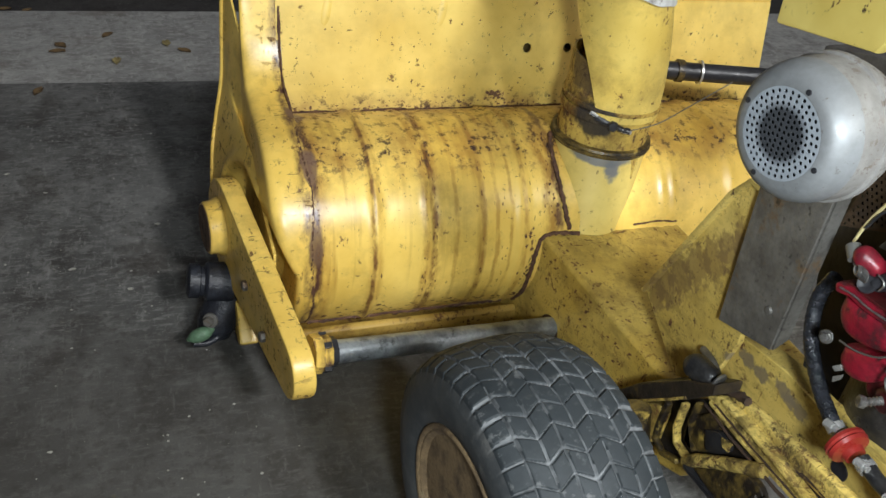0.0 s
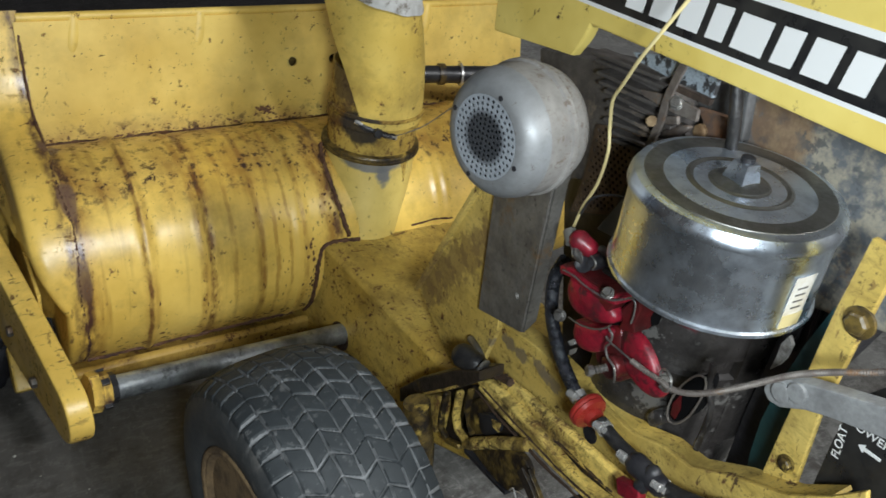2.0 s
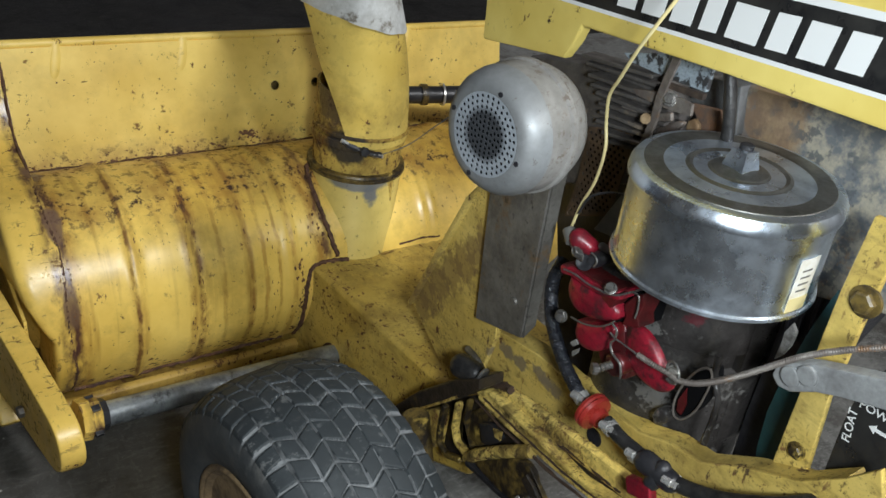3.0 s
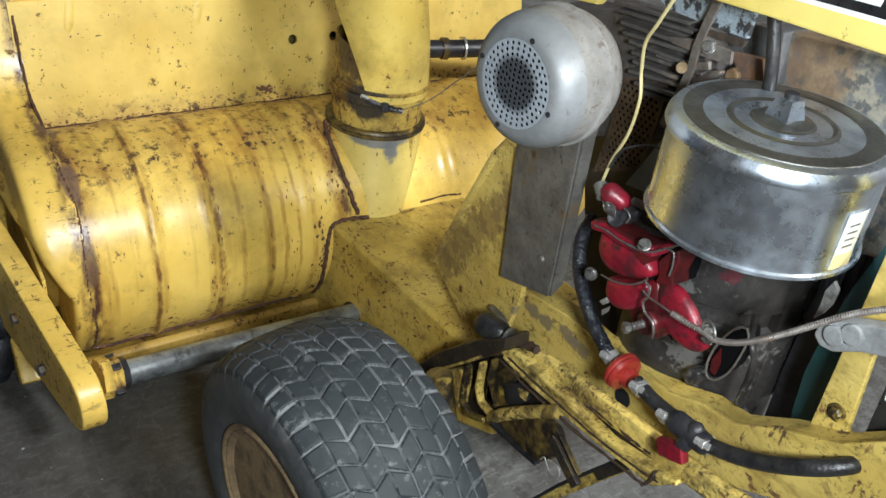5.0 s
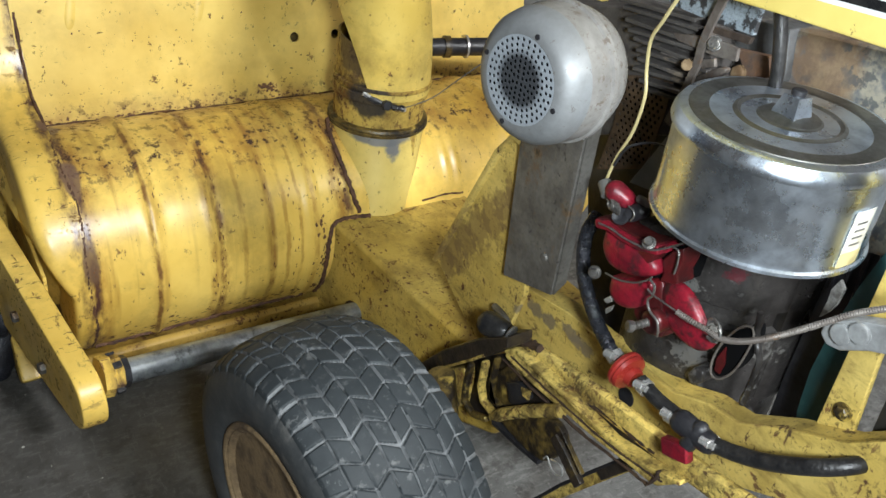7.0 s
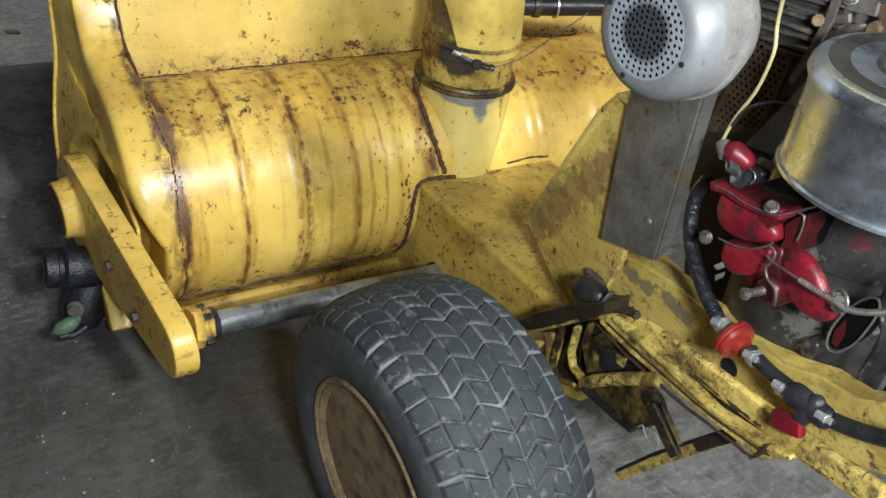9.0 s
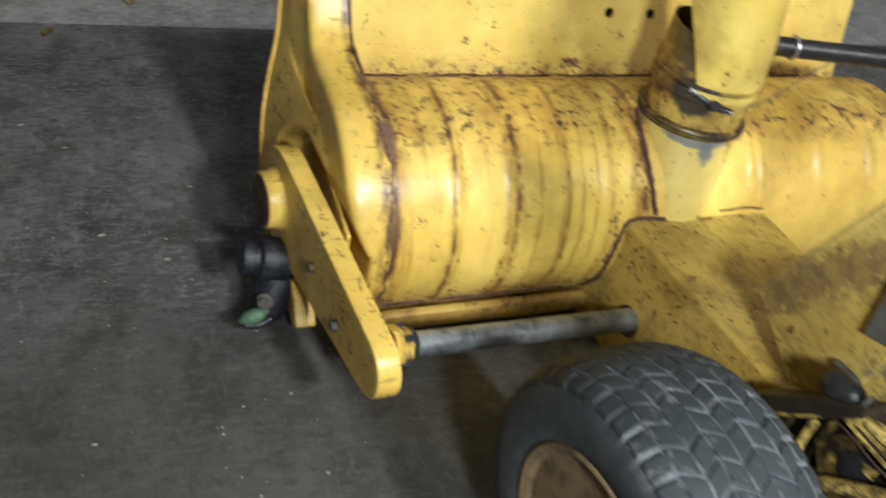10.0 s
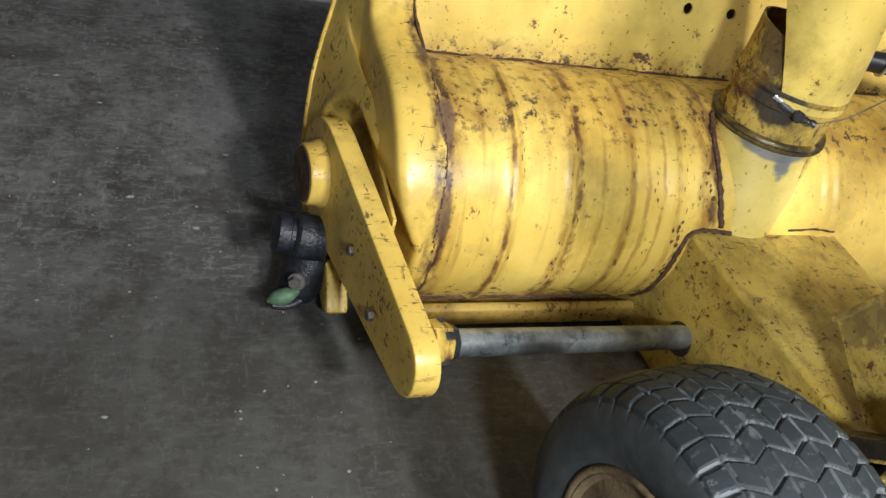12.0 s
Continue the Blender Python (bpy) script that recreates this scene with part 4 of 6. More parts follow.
    # black disc closes the bore in place of its inner shade
    part("hub_bore", lathe([(-hw * 0.275, 0.0305), (-hw * 0.27, 0.0305), (-hw * 0.265, 0.0)], (0, 0, 0), (1, 0, 0), 28), HOLLOW, hub, "black disc for the hub bore")
    return hub


wheel((0.346, 0.572, 0.182), 0.212, 0.170, pose(0, 0, 0, 0, 0, 7))

# muffler
MUF = Vector((0.4845, 0.5272, 0.7025))
MUF_WAY = Vector((0.98, 0.19, -0.043)).normalized()
MUF_TURN = Vector((1, 0, 0)).rotation_difference(MUF_WAY).to_matrix().to_4x4()

muf = part("muffler", lathe([(0.0226, 0.0579), (0.0226, 0.0613), (0.0236, 0.0619), (0.0438, 0.0628), (0.0482, 0.0630), (0.0495, 0.0654), (0.0546, 0.0657), (0.0559, 0.0628), (0.0590, 0.0604), (0.0716, 0.0595), (0.0818, 0.0550), (0.0880, 0.0444), (0.0893, 0.0000)], MUF, MUF_WAY, 64), MUFFLER, tractor, "grey aluminised muffler with rust freckles")
part("front_shell", lathe([(0.0052, 0.0394), (0.0013, 0.0394), (0.0000, 0.0400), (0.0005, 0.0453), (0.0029, 0.0505), (0.0079, 0.0558), (0.0144, 0.0597), (0.0236, 0.0619), (0.0236, 0.0589)], MUF, MUF_WAY, 64), MUFFLER_SHELL, muf, "smooth blue-grey front shell")


def perforated():
    holes = []
    for r, n in ((0.0362, 34), (0.0312, 30), (0.0262, 28), (0.0215, 24), (0.0171, 18), (0.0126, 14), (0.0081, 8), (0.0037, 4)):
        for k in range(n):
            a = 2 * math.pi * (k + 0.5 * (n % 4 == 0)) / n
            holes.append(ring_points(r * math.cos(a), r * math.sin(a), 0.00197, 8))
    bm = slab(ring_points(0, 0, 0.0400, 48), "x", 0.0, 0.0013, 0.0, holes)
    bmesh.ops.transform(bm, matrix=Matrix.Translation(MUF) @ MUF_TURN, verts=bm.verts)
    return bm


part("perforated_cap", perforated(), MUFFLER_CAP, muf, "pale perforated end cap, sooty in the middle", 0)
# black disc just behind the holes stands in for the unlit inside
part("cap_inside", lathe([(0.0021, 0.0387), (0.0022, 0.0)], MUF, MUF_WAY, 32), HOLLOW, muf)
# black discs for the four dark rivet holes
for a in (15, 105, 195, 285):
    spot = Matrix.Translation(MUF) @ MUF_TURN @ Vector((0.0003, 0.0443 * math.cos(radians(a)), 0.0443 * math.sin(radians(a))))
    part("rivet", lathe([(0, 0.0026), (0.0008, 0.0026), (0.0010, 0.0)], spot, -MUF_WAY, 10), BLACK, muf)
part("exhaust_pipe", tube([MUF + MUF_WAY * 0.085, (0.5800, 0.5300, 0.6990), (0.6000, 0.5350, 0.6970)], 0.0111, 18), PINKISH, muf, "scaled brown exhaust stub")


# bracket under the muffler
br = part("muffler_bracket", slab([(0.6654, 0.6667), (0.5564, 0.6662), (0.5624, 0.6072), (0.5658, 0.4021), (0.6577, 0.3705), (0.6644, 0.5419)], "x", 0.6080, 0.6131, 0.001), PITTED, tractor, "bare grey steel muffler bracket")
part("flange", sheet([[(0.6106, 0.5576, 0.6663), (0.6106, 0.5636, 0.6073), (0.6106, 0.5670, 0.4035)], [(0.6259, 0.5571, 0.6666), (0.6259, 0.5631, 0.6077), (0.6259, 0.5666, 0.4172)]], 0.00397), PITTED, br)
part("rivet", lathe([(0, 0.00529), (0.00265, 0.00397)], (0.6080, 0.5872, 0.4429), (-1, 0, 0), 10), PITTED, br)

# gusset plate at the tractor's nose
gus = part("gusset_plate", slab([(0.8258, 0.2848), (0.7109, 0.5188), (0.6841, 0.5502), (0.6413, 0.5501), (0.6228, 0.3606), (0.6501, 0.2588), (0.7131, 0.2225)], "x", 0.6174, 0.6262, 0.002), RAIL, tractor, "scratched yellow gusset plate")
part("flange", slab([(0.8285, 0.2844), (0.7135, 0.5208), (0.6867, 0.5545), (0.6416, 0.5544), (0.6416, 0.5476), (0.6833, 0.5478), (0.7067, 0.5163), (0.8205, 0.2844)], "x", 0.6097, 0.6328, 0.002), RAIL, gus)

def capsule(a, b, ra, rb=None, sides=20, bm=None):
    """A bar with round ends, thicker at one end."""
    rb = rb or ra
    a, b = Vector(a), Vector(b)
    n = (b - a).length
    prof = [(-ra * math.cos(radians(k)), ra * math.sin(radians(k))) for k in (0, 25, 50, 72, 90)]
    prof += [(n + rb * math.sin(radians(k)), rb * math.cos(radians(k))) for k in (0, 18, 40, 65, 90)]
    return lathe(prof, a, b - a, sides, bm)



def pillow(outline, u, depth, bulge, rings=5):
    """A cast lump: a flat outline in the side plane with a domed outer face."""
    bm = bmesh.new()
    fine = [(p.x, p.y) for p in spline([(*p, 0) for p in (*outline, outline[0])], 4)][:-1]
    cw, cz = sum(p[0] for p in fine) / len(fine), sum(p[1] for p in fine) / len(fine)
    rows = [[bm.verts.new((u + depth, w, z)) for w, z in fine]]
    for k in range(rings):
        t = k / rings
        s = math.sqrt(1 - t * t)
        rows.append([bm.verts.new((u + bulge * (1 - t) ** 1.0 * (1 - 0.35 * t), cw + (w - cw) * s, cz + (z - cz) * s)) for w, z in fine])
    top = bm.verts.new((u, cw, cz))
    n = len(fine)
    for a, b in zip(rows, rows[1:]):
        for i in range(n):
            bm.faces.new((a[i], a[(i + 1) % n], b[(i + 1) % n], b[i]))
    for i in range(n):
        bm.faces.new((rows[-1][i], rows[-1][(i + 1) % n], top))
    return bm


def ribbed(points, radius, pitch, depth=0.14, sides=12):
    """A coiled or wrapped cable: its thickness swells and shrinks from turn to turn."""
    line = spline(points, 24)
    out, gone = [line[0]], 0.0
    for a, b in zip(line, line[1:]):
        n = (b - a).length
        gone += n
        while gone >= pitch / 2:
            gone -= pitch / 2
            out.append(b - (b - a) * (gone / n))
    bm = tube(out, 1.0, sides, 1, smooth=False)
    bm.verts.ensure_lookup_table()
    for k, p in enumerate(out):
        for v in bm.verts[k * sides:(k + 1) * sides]:
            v.co = p + (v.co - p) * radius * (1 + (depth if k % 2 else -depth))
    return bm


def flat_bar(line, wide, u, thick, bevel=0.001):
    """A strip of even width along a line in the side plane."""
    line = [Vector((w, z, 0)) for w, z in line]
    left, right = [], []
    for i, p in enumerate(line):
        way = (line[min(i + 1, len(line) - 1)] - line[max(i - 1, 0)]).normalized()
        off = Vector((-way.y, way.x, 0)) * wide / 2
        left.append((p + off).to_2d()), right.append((p - off).to_2d())
    return slab([tuple(p) for p in left] + [tuple(p) for p in reversed(right)], "x", u, u + thick, bevel)


# frame side
rail = part("frame_rail", slab([(0.6850, 0.3346), (0.6223, 0.3520), (0.5612, 0.3655), (0.5077, 0.3675), (0.4333, 0.3813), (0.3898, 0.3852), (0.3475, 0.4064), (0.3101, 0.4132), (0.2627, 0.4501), (0.2130, 0.4799), (0.1797, 0.5150), (0.1576, 0.5464), (0.1319, 0.4891), (0.2243, 0.3863), (0.3188, 0.3260), (0.3836, 0.3137), (0.4389, 0.3085), (0.5072, 0.2922), (0.5844, 0.2755), (0.6520, 0.2616), (0.6868, 0.2754)], "x", 0.642, 0.649, 0.002), RAIL, tractor, "chipped yellow frame side rail")
part("flange", sheet([[(0.6455, 0.6892, 0.3307), (0.6455, 0.6262, 0.3481), (0.6455, 0.5647, 0.3617), (0.6455, 0.5108, 0.3638), (0.6455, 0.4360, 0.3777), (0.6455, 0.3923, 0.3816), (0.6455, 0.3497, 0.4030), (0.6455, 0.3121, 0.4097), (0.6455, 0.2644, 0.4468), (0.6455, 0.2145, 0.4768), (0.6455, 0.1809, 0.5122)], [(0.6715, 0.6892, 0.3327), (0.6715, 0.6262, 0.3501), (0.6715, 0.5647, 0.3637), (0.6715, 0.5108, 0.3658), (0.6715, 0.4360, 0.3797), (0.6715, 0.3923, 0.3836), (0.6715, 0.3497, 0.4050), (0.6715, 0.3121, 0.4117), (0.6715, 0.2644, 0.4488), (0.6715, 0.2145, 0.4788), (0.6715, 0.1809, 0.5142)]], 0.004), RAIL, rail)
# solid black disc, its colour standing for the hole's shade
part("hole", lathe([(0, 0.0118), (0.0015, 0.0118), (0.0016, 0.0)], (0.642, 0.4465, 0.3296), (-1, 0, 0), 20), BLACK, rail, "black disc for a round hole")
tie = part("drag_link", flat_bar([(0.5989, 0.2947), (0.5278, 0.3116), (0.4539, 0.3269), (0.3902, 0.3385), (0.3313, 0.3489), (0.2800, 0.3596), (0.2343, 0.3715)], 0.0300, 0.6060, 0.016, 0.007), SPECKLED, tractor, "speckled yellow drag link")
part("link_rust", tube([(0.6080, 0.6260, 0.2938), (0.6080, 0.5968, 0.2899), (0.6080, 0.5608, 0.2936), (0.6080, 0.5006, 0.3046), (0.6080, 0.4427, 0.3219), (0.6080, 0.3969, 0.3294), (0.6080, 0.3627, 0.3350)], 0.0030, 8, 5, 0.55), RUSTY, tie, "dark rust along the rail's lower edge")
part("link_rust", tube([(0.6080, 0.6186, 0.3013), (0.6080, 0.5894, 0.3108), (0.6080, 0.5643, 0.3214)], 0.0060, 8, 5, 0.4), RUSTY, tie)
boot = part("boot", capsule((0.5800, 0.6352, 0.3174), (0.5860, 0.6137, 0.3204), 0.0165, 0.0140, 28), RUBBER, tie, "black rubber boot")
part("boot_ring", lathe([(0, 0.0085), (0.0015, 0.0105), (0.004, 0.0108), (0.0055, 0.0085)], (0.5820, 0.5968, 0.3328), (0.25, -0.85, -0.20), 20), DULL_STEEL, boot, "clip ring round the boot")
part("ball_stud", tube([(0.6100, 0.6663, 0.3125), (0.6000, 0.6326, 0.3235), (0.5950, 0.6092, 0.3206)], 0.0050, 10), GREY_METAL, tie)
chan = part("lower_channel", slab([(0.6206, 0.2797), (0.5938, 0.3028), (0.5303, 0.3121), (0.4740, 0.3154), (0.4136, 0.3160), (0.3550, 0.3337), (0.3115, 0.3483), (0.3413, 0.3131), (0.3521, 0.3087), (0.3836, 0.3046), (0.4383, 0.2922), (0.4947, 0.2840), (0.5567, 0.2766)], "x", 0.5950, 0.6080, 0.003), SPECKLED, tractor, "grimy yellow lower channel")
# added dark strip keeps the gap under the link dark, hiding the floor
part("gap_filler", flat_bar([(0.6287, 0.2809), (0.5640, 0.2898), (0.5031, 0.2994), (0.4427, 0.3097), (0.3887, 0.3219), (0.3394, 0.3329)], 0.0240, 0.6110, 0.006), DARK_GREASE, chan, "dark strip filling the gap behind the channel")
for where in ([(0.6068, 0.2828), (0.5465, 0.2853), (0.4859, 0.2939), (0.4306, 0.3018), (0.3774, 0.3132), (0.3468, 0.3184)], [(0.5872, 0.3023), (0.5278, 0.3086), (0.4716, 0.3123), (0.4136, 0.3145), (0.3541, 0.3300), (0.3146, 0.3474)]):
    part("channel_ridge", flat_bar(where, 0.0058, 0.5905, 0.010, 0.002), SPECKLED, chan, "worn yellow ridge")
part("channel_groove", tube([(0.5900, 0.6096, 0.2750), (0.5900, 0.5498, 0.2770), (0.5900, 0.4883, 0.2846), (0.5900, 0.4324, 0.2929), (0.5900, 0.3799, 0.3055), (0.5900, 0.3491, 0.3110)], 0.0019, 6, 5, 0.5), RUSTY, chan)
part("channel_groove", tube([(0.5895, 0.5945, 0.2912), (0.5895, 0.5361, 0.2965), (0.5895, 0.4763, 0.3031), (0.5895, 0.4208, 0.3099), (0.5895, 0.3648, 0.3230), (0.5895, 0.3330, 0.3318)], 0.0012, 6, 5, 0.5), RUSTY, chan)
part("channel_end", flat_bar([(0.3477, 0.3135), (0.3408, 0.3296), (0.3408, 0.3399)], 0.0035, 0.5880, 0.006), RUSTY, chan, "ragged cut end")
axle = part("axle_arm", slab([(0.7735, 0.1409), (0.7184, 0.2114), (0.6322, 0.3007), (0.5840, 0.3379), (0.5827, 0.3209), (0.6216, 0.2748), (0.6804, 0.2129), (0.7698, 0.1143)], "x", 0.5700, 0.6100, 0.004), DARK_GREASE, tractor, "dark greasy front axle arm")
part("axle_lip", flat_bar([(0.7442, 0.1498), (0.6922, 0.2035), (0.6492, 0.2489), (0.6233, 0.2777)], 0.0040, 0.5690, 0.004), SPECKLED, axle, "chipped yellow edge")
part("spindle", tube([(0.5361, 0.6652, 0.2222), (0.5454, 0.6518, 0.1141), (0.5221, 0.6406, 0.0399), (0.4522, 0.6392, 0.0275)], 0.01925, 14), GREASY, axle)
knuckle = part("steering_knuckle", pillow([(0.7513, 0.1380), (0.6907, 0.1971), (0.6730, 0.1991), (0.6740, 0.1553), (0.6789, 0.1310), (0.7108, 0.1320)], 0.5780, 0.02, 0.005), SPECKLED, axle, "chipped yellow steering knuckle")
part("knuckle_bar", flat_bar([(0.6660, 0.2229), (0.6719, 0.1759), (0.6702, 0.1502), (0.6481, 0.1448), (0.6143, 0.1649)], 0.0085, 0.5800, 0.010, 0.003), GREASY, axle)
part("knuckle_bar", flat_bar([(0.6349, 0.2531), (0.6368, 0.2070), (0.6273, 0.1881), (0.6048, 0.1874), (0.5784, 0.2032)], 0.0075, 0.5780, 0.012, 0.003), SPECKLED, axle, "worn yellow upright rib")
part("knuckle_bar", flat_bar([(0.6168, 0.2718), (0.6195, 0.2340), (0.6163, 0.2061), (0.5969, 0.2048)], 0.0055, 0.5830, 0.010, 0.002), GREASY, axle)
part("knuckle_web", slab([(0.7020, 0.1963), (0.6251, 0.2664), (0.5505, 0.2723), (0.4982, 0.2729), (0.5381, 0.2225), (0.6387, 0.1334), (0.6919, 0.1097)], "x", 0.6000, 0.6080, 0.003), DARK_GREASE, axle, "dark oily web")
part("knuckle_plate", pillow([(0.6209, 0.2420), (0.5921, 0.2777), (0.5785, 0.2736), (0.5788, 0.2421), (0.5793, 0.2216), (0.6056, 0.1961), (0.6220, 0.2086)], 0.5900, 0.014, 0.004), GREASY, axle, "greasy webbed plate")
# black lump drawn for the dark opening in the web
part("web_hole", pillow([(0.5933, 0.2489), (0.5695, 0.2673), (0.5469, 0.2656), (0.5527, 0.2489), (0.5800, 0.2245)], 0.5865, 0.008, 0.002), BLACK, axle)
part("web_chip", slab([(0.5615, 0.2690), (0.5429, 0.2774), (0.5438, 0.2614), (0.5554, 0.2588)], "x", 0.5850, 0.5880, 0.001), SPECKLED, axle)
part("cross_bar", tube([(0.5840, 0.5993, 0.1834), (0.5820, 0.5736, 0.2140), (0.5840, 0.5255, 0.2609), (0.5900, 0.4899, 0.2906)], 0.0088, 12), SPECKLED, axle, "pale chipped cross bar")
part("tongue", pillow([(0.5801, 0.1947), (0.5329, 0.2445), (0.4922, 0.2783), (0.4665, 0.2727), (0.4674, 0.2431), (0.4946, 0.2058), (0.5312, 0.1959)], 0.5750, 0.012, 0.005), GREASY, axle, "greasy brown tongue plate")
part("tongue_edge", flat_bar([(0.5912, 0.1853), (0.5579, 0.1916), (0.5262, 0.1976), (0.4940, 0.2053)], 0.0062, 0.5730, 0.010), BLACK, axle)
part("tongue_strap", flat_bar([(0.4804, 0.2636), (0.4577, 0.2533), (0.4397, 0.2427), (0.4249, 0.2351)], 0.0170, 0.5740, 0.008, 0.002), DARK_GREASE, axle, "dark oily strap")
part("tongue_strap", flat_bar([(0.4636, 0.2822), (0.4433, 0.2704), (0.4229, 0.2572)], 0.0028, 0.5725, 0.006), GREASY, axle)
part("cotter_ring", tube([(0.5664, 0.4789, 0.2320), (0.5664, 0.4732, 0.2406), (0.5664, 0.4640, 0.2314), (0.5664, 0.4537, 0.2303), (0.5664, 0.4447, 0.2377), (0.5664, 0.4461, 0.2469), (0.5664, 0.4551, 0.2482), (0.5664, 0.4670, 0.2429)], 0.0011, 8, 6), STEEL, axle, "bright cotter ring")
strap_ = part("cross_strap", flat_bar([(0.5311, 0.0576), (0.4806, 0.1471), (0.4400, 0.2131), (0.4012, 0.2747)], 0.0160, 0.6150, 0.010, 0.002), SPECKLED, tractor, "greasy yellow cross strap")
part("strap_edge", flat_bar([(0.5319, 0.0694), (0.4852, 0.1538), (0.4444, 0.2195), (0.4067, 0.2792)], 0.0048, 0.6135, 0.006), BLACK, strap_)
part("strap_edge", flat_bar([(0.4311, 0.2275), (0.4129, 0.2561), (0.3942, 0.2847)], 0.0130, 0.6130, 0.005), DARK_GREASE, strap_)
# engine
CAN_U, CAN_W, CAN_Z = 0.651, 0.372, 0.612
can = part("air_cleaner", lathe([(0.0066, 0.0765), (0.0011, 0.0868), (0.0000, 0.0931), (0.0017, 0.0956), (0.0044, 0.0951), (0.0061, 0.0931), (0.0100, 0.0923), (0.0553, 0.0918), (0.0818, 0.0914), (0.0824, 0.0946), (0.0851, 0.0956), (0.0907, 0.0946), (0.0962, 0.0910), (0.0978, 0.0858), (0.0978, 0.0000)],
                                (CAN_U, CAN_W, CAN_Z), (0, 0, 1), 72), CHROME, tractor, "polished chrome round air cleaner")
LID_Z = CAN_Z + 0.0978
part("lid", lathe([(-0.0011, 0.0842), (0.0009, 0.0827), (0.0011, 0.0682), (-0.0006, 0.0651), (-0.0004, 0.0475), (0.0011, 0.0450), (0.0018, 0.0435), (0.0011, 0.0419), (-0.0007, 0.0392), (-0.0004, 0.0279), (0.0015, 0.0253), (0.0011, 0.0228), (0.0029, 0.0176), (0.0046, 0.0104), (0.0046, 0.0000)], (CAN_U, CAN_W, LID_Z), (0, 0, 1), 64), CHROME_LID, can)
nut = part("wing_nut", bevelled(lathe([(0.0, 0.0160), (0.003, 0.0160), (0.018, 0.0112)], (CAN_U, CAN_W, LID_Z + 0.002), (0.06, 0.02, 1), 4), 0.0012), CHROME, can, "bright square top nut")
part("nut_stud", lathe([(0, 0.0062), (0.006, 0.0062), (0.007, 0.004)], (CAN_U + 0.0016, CAN_W + 0.0006, LID_Z + 0.0185), (0.06, 0.02, 1), 12), BLACK, nut)
sticker = part("sticker", sheet([[(CAN_U + 0.0929 * math.cos(a), CAN_W + 0.0929 * math.sin(a), z) for a in (radians(262 + 3 * k) for k in range(6))] for z in (0.6208, 0.6374, 0.6540, 0.6728)], 0.0005), WHITE_PAPER, can, "white and yellow paper sticker")
part("sticker_band", sheet([[(CAN_U + 0.0936 * math.cos(a), CAN_W + 0.0936 * math.sin(a), z) for a in (radians(262 + 3 * k) for k in range(6))] for z in (0.6203, 0.6341)], 0.0004), WIRE_YELLOW, can)
for k in range(4):
    part("sticker_line", sheet([[(CAN_U + 0.0936 * math.cos(a), CAN_W + 0.0936 * math.sin(a), z) for a in (radians(265 + 2.5 * i) for i in range(4))] for z in (0.6407 + 0.0066 * k, 0.6424 + 0.0066 * k)], 0.0003), GREY_METAL, can)

eng = part("engine_block", block((0.81, 0.44, 0.47), (0.16, 0.18, 0.24), (0, 0, 0), 0.02), ENGINE, tractor, "greasy dark engine block")
part("crankcase", lathe([(0, 0.086), (0.012, 0.095), (0.160, 0.094), (0.164, 0.088), (0.182, 0.088), (0.187, 0.095), (0.265, 0.093), (0.282, 0.080)], (0.752, 0.450, 0.300), (0, 0, 1), 48), ENGINE, eng, "greasy cast crankcase")
part("casting_rib", tube([(0.6620, 0.3390, 0.5231), (0.6620, 0.3362, 0.4975), (0.6620, 0.3231, 0.4723), (0.6620, 0.3246, 0.4183)], 0.0035, 8, 5, 0.3), ENGINE, eng)
part("silver_flake", slab([(0.3071, 0.5685), (0.3005, 0.5615), (0.3010, 0.5448), (0.3057, 0.5314), (0.3120, 0.5213), (0.3109, 0.5410), (0.3116, 0.5551)], "x", 0.7100, 0.7150, 0.001), ALUMINIUM_BARE, eng, "bare silver patch")
# black patch stands in for the shade inside the port
part("port_inside", pillow([(0.3401, 0.5051), (0.3364, 0.4954), (0.3383, 0.4738), (0.3431, 0.4507), (0.3534, 0.4330), (0.3624, 0.4316), (0.3663, 0.4468), (0.3621, 0.4695), (0.3527, 0.4927)], 0.6560, 0.02, 0.001), HOLLOW, eng, "black patch for the inside of the open port")
part("port_ring", tube([(0.6540, 0.3386, 0.5097), (0.6540, 0.3334, 0.4998), (0.6540, 0.3349, 0.4773), (0.6540, 0.3403, 0.4523), (0.6540, 0.3513, 0.4325), (0.6540, 0.3621, 0.4296), (0.6540, 0.3664, 0.4460), (0.6540, 0.3624, 0.4715), (0.6540, 0.3530, 0.4946), (0.6540, 0.3454, 0.5053), (0.6540, 0.3382, 0.5087)], 0.0012, 8, 6), ALUMINIUM, eng, "thin bare rim of the port")
part("port_wall", slab([(0.3611, 0.4364), (0.3629, 0.4501), (0.3576, 0.4693), (0.3524, 0.4511), (0.3545, 0.4357)], "x", 0.6545, 0.6558, 0.0), DARK_RED, eng)
part("side_plate", slab([(0.3566, 0.6392), (0.2889, 0.6695), (0.2601, 0.6053), (0.2958, 0.4793), (0.3052, 0.3249), (0.3432, 0.2968), (0.3458, 0.4079), (0.3439, 0.5299)], "x", 0.7566, 0.7950, 0.003), BLACK, eng, "black oily engine side plate")
for k in range(7):
    part("side_fin", tube([(0.7530, 0.3513, 0.6374), (0.7530, 0.3487, 0.5695), (0.7530, 0.3461, 0.5303)], 0.00248, 6, 4, 0.4), BLACK, eng).matrix_basis = Matrix.Translation((0, -0.0124 * k, -0.0025 * k))

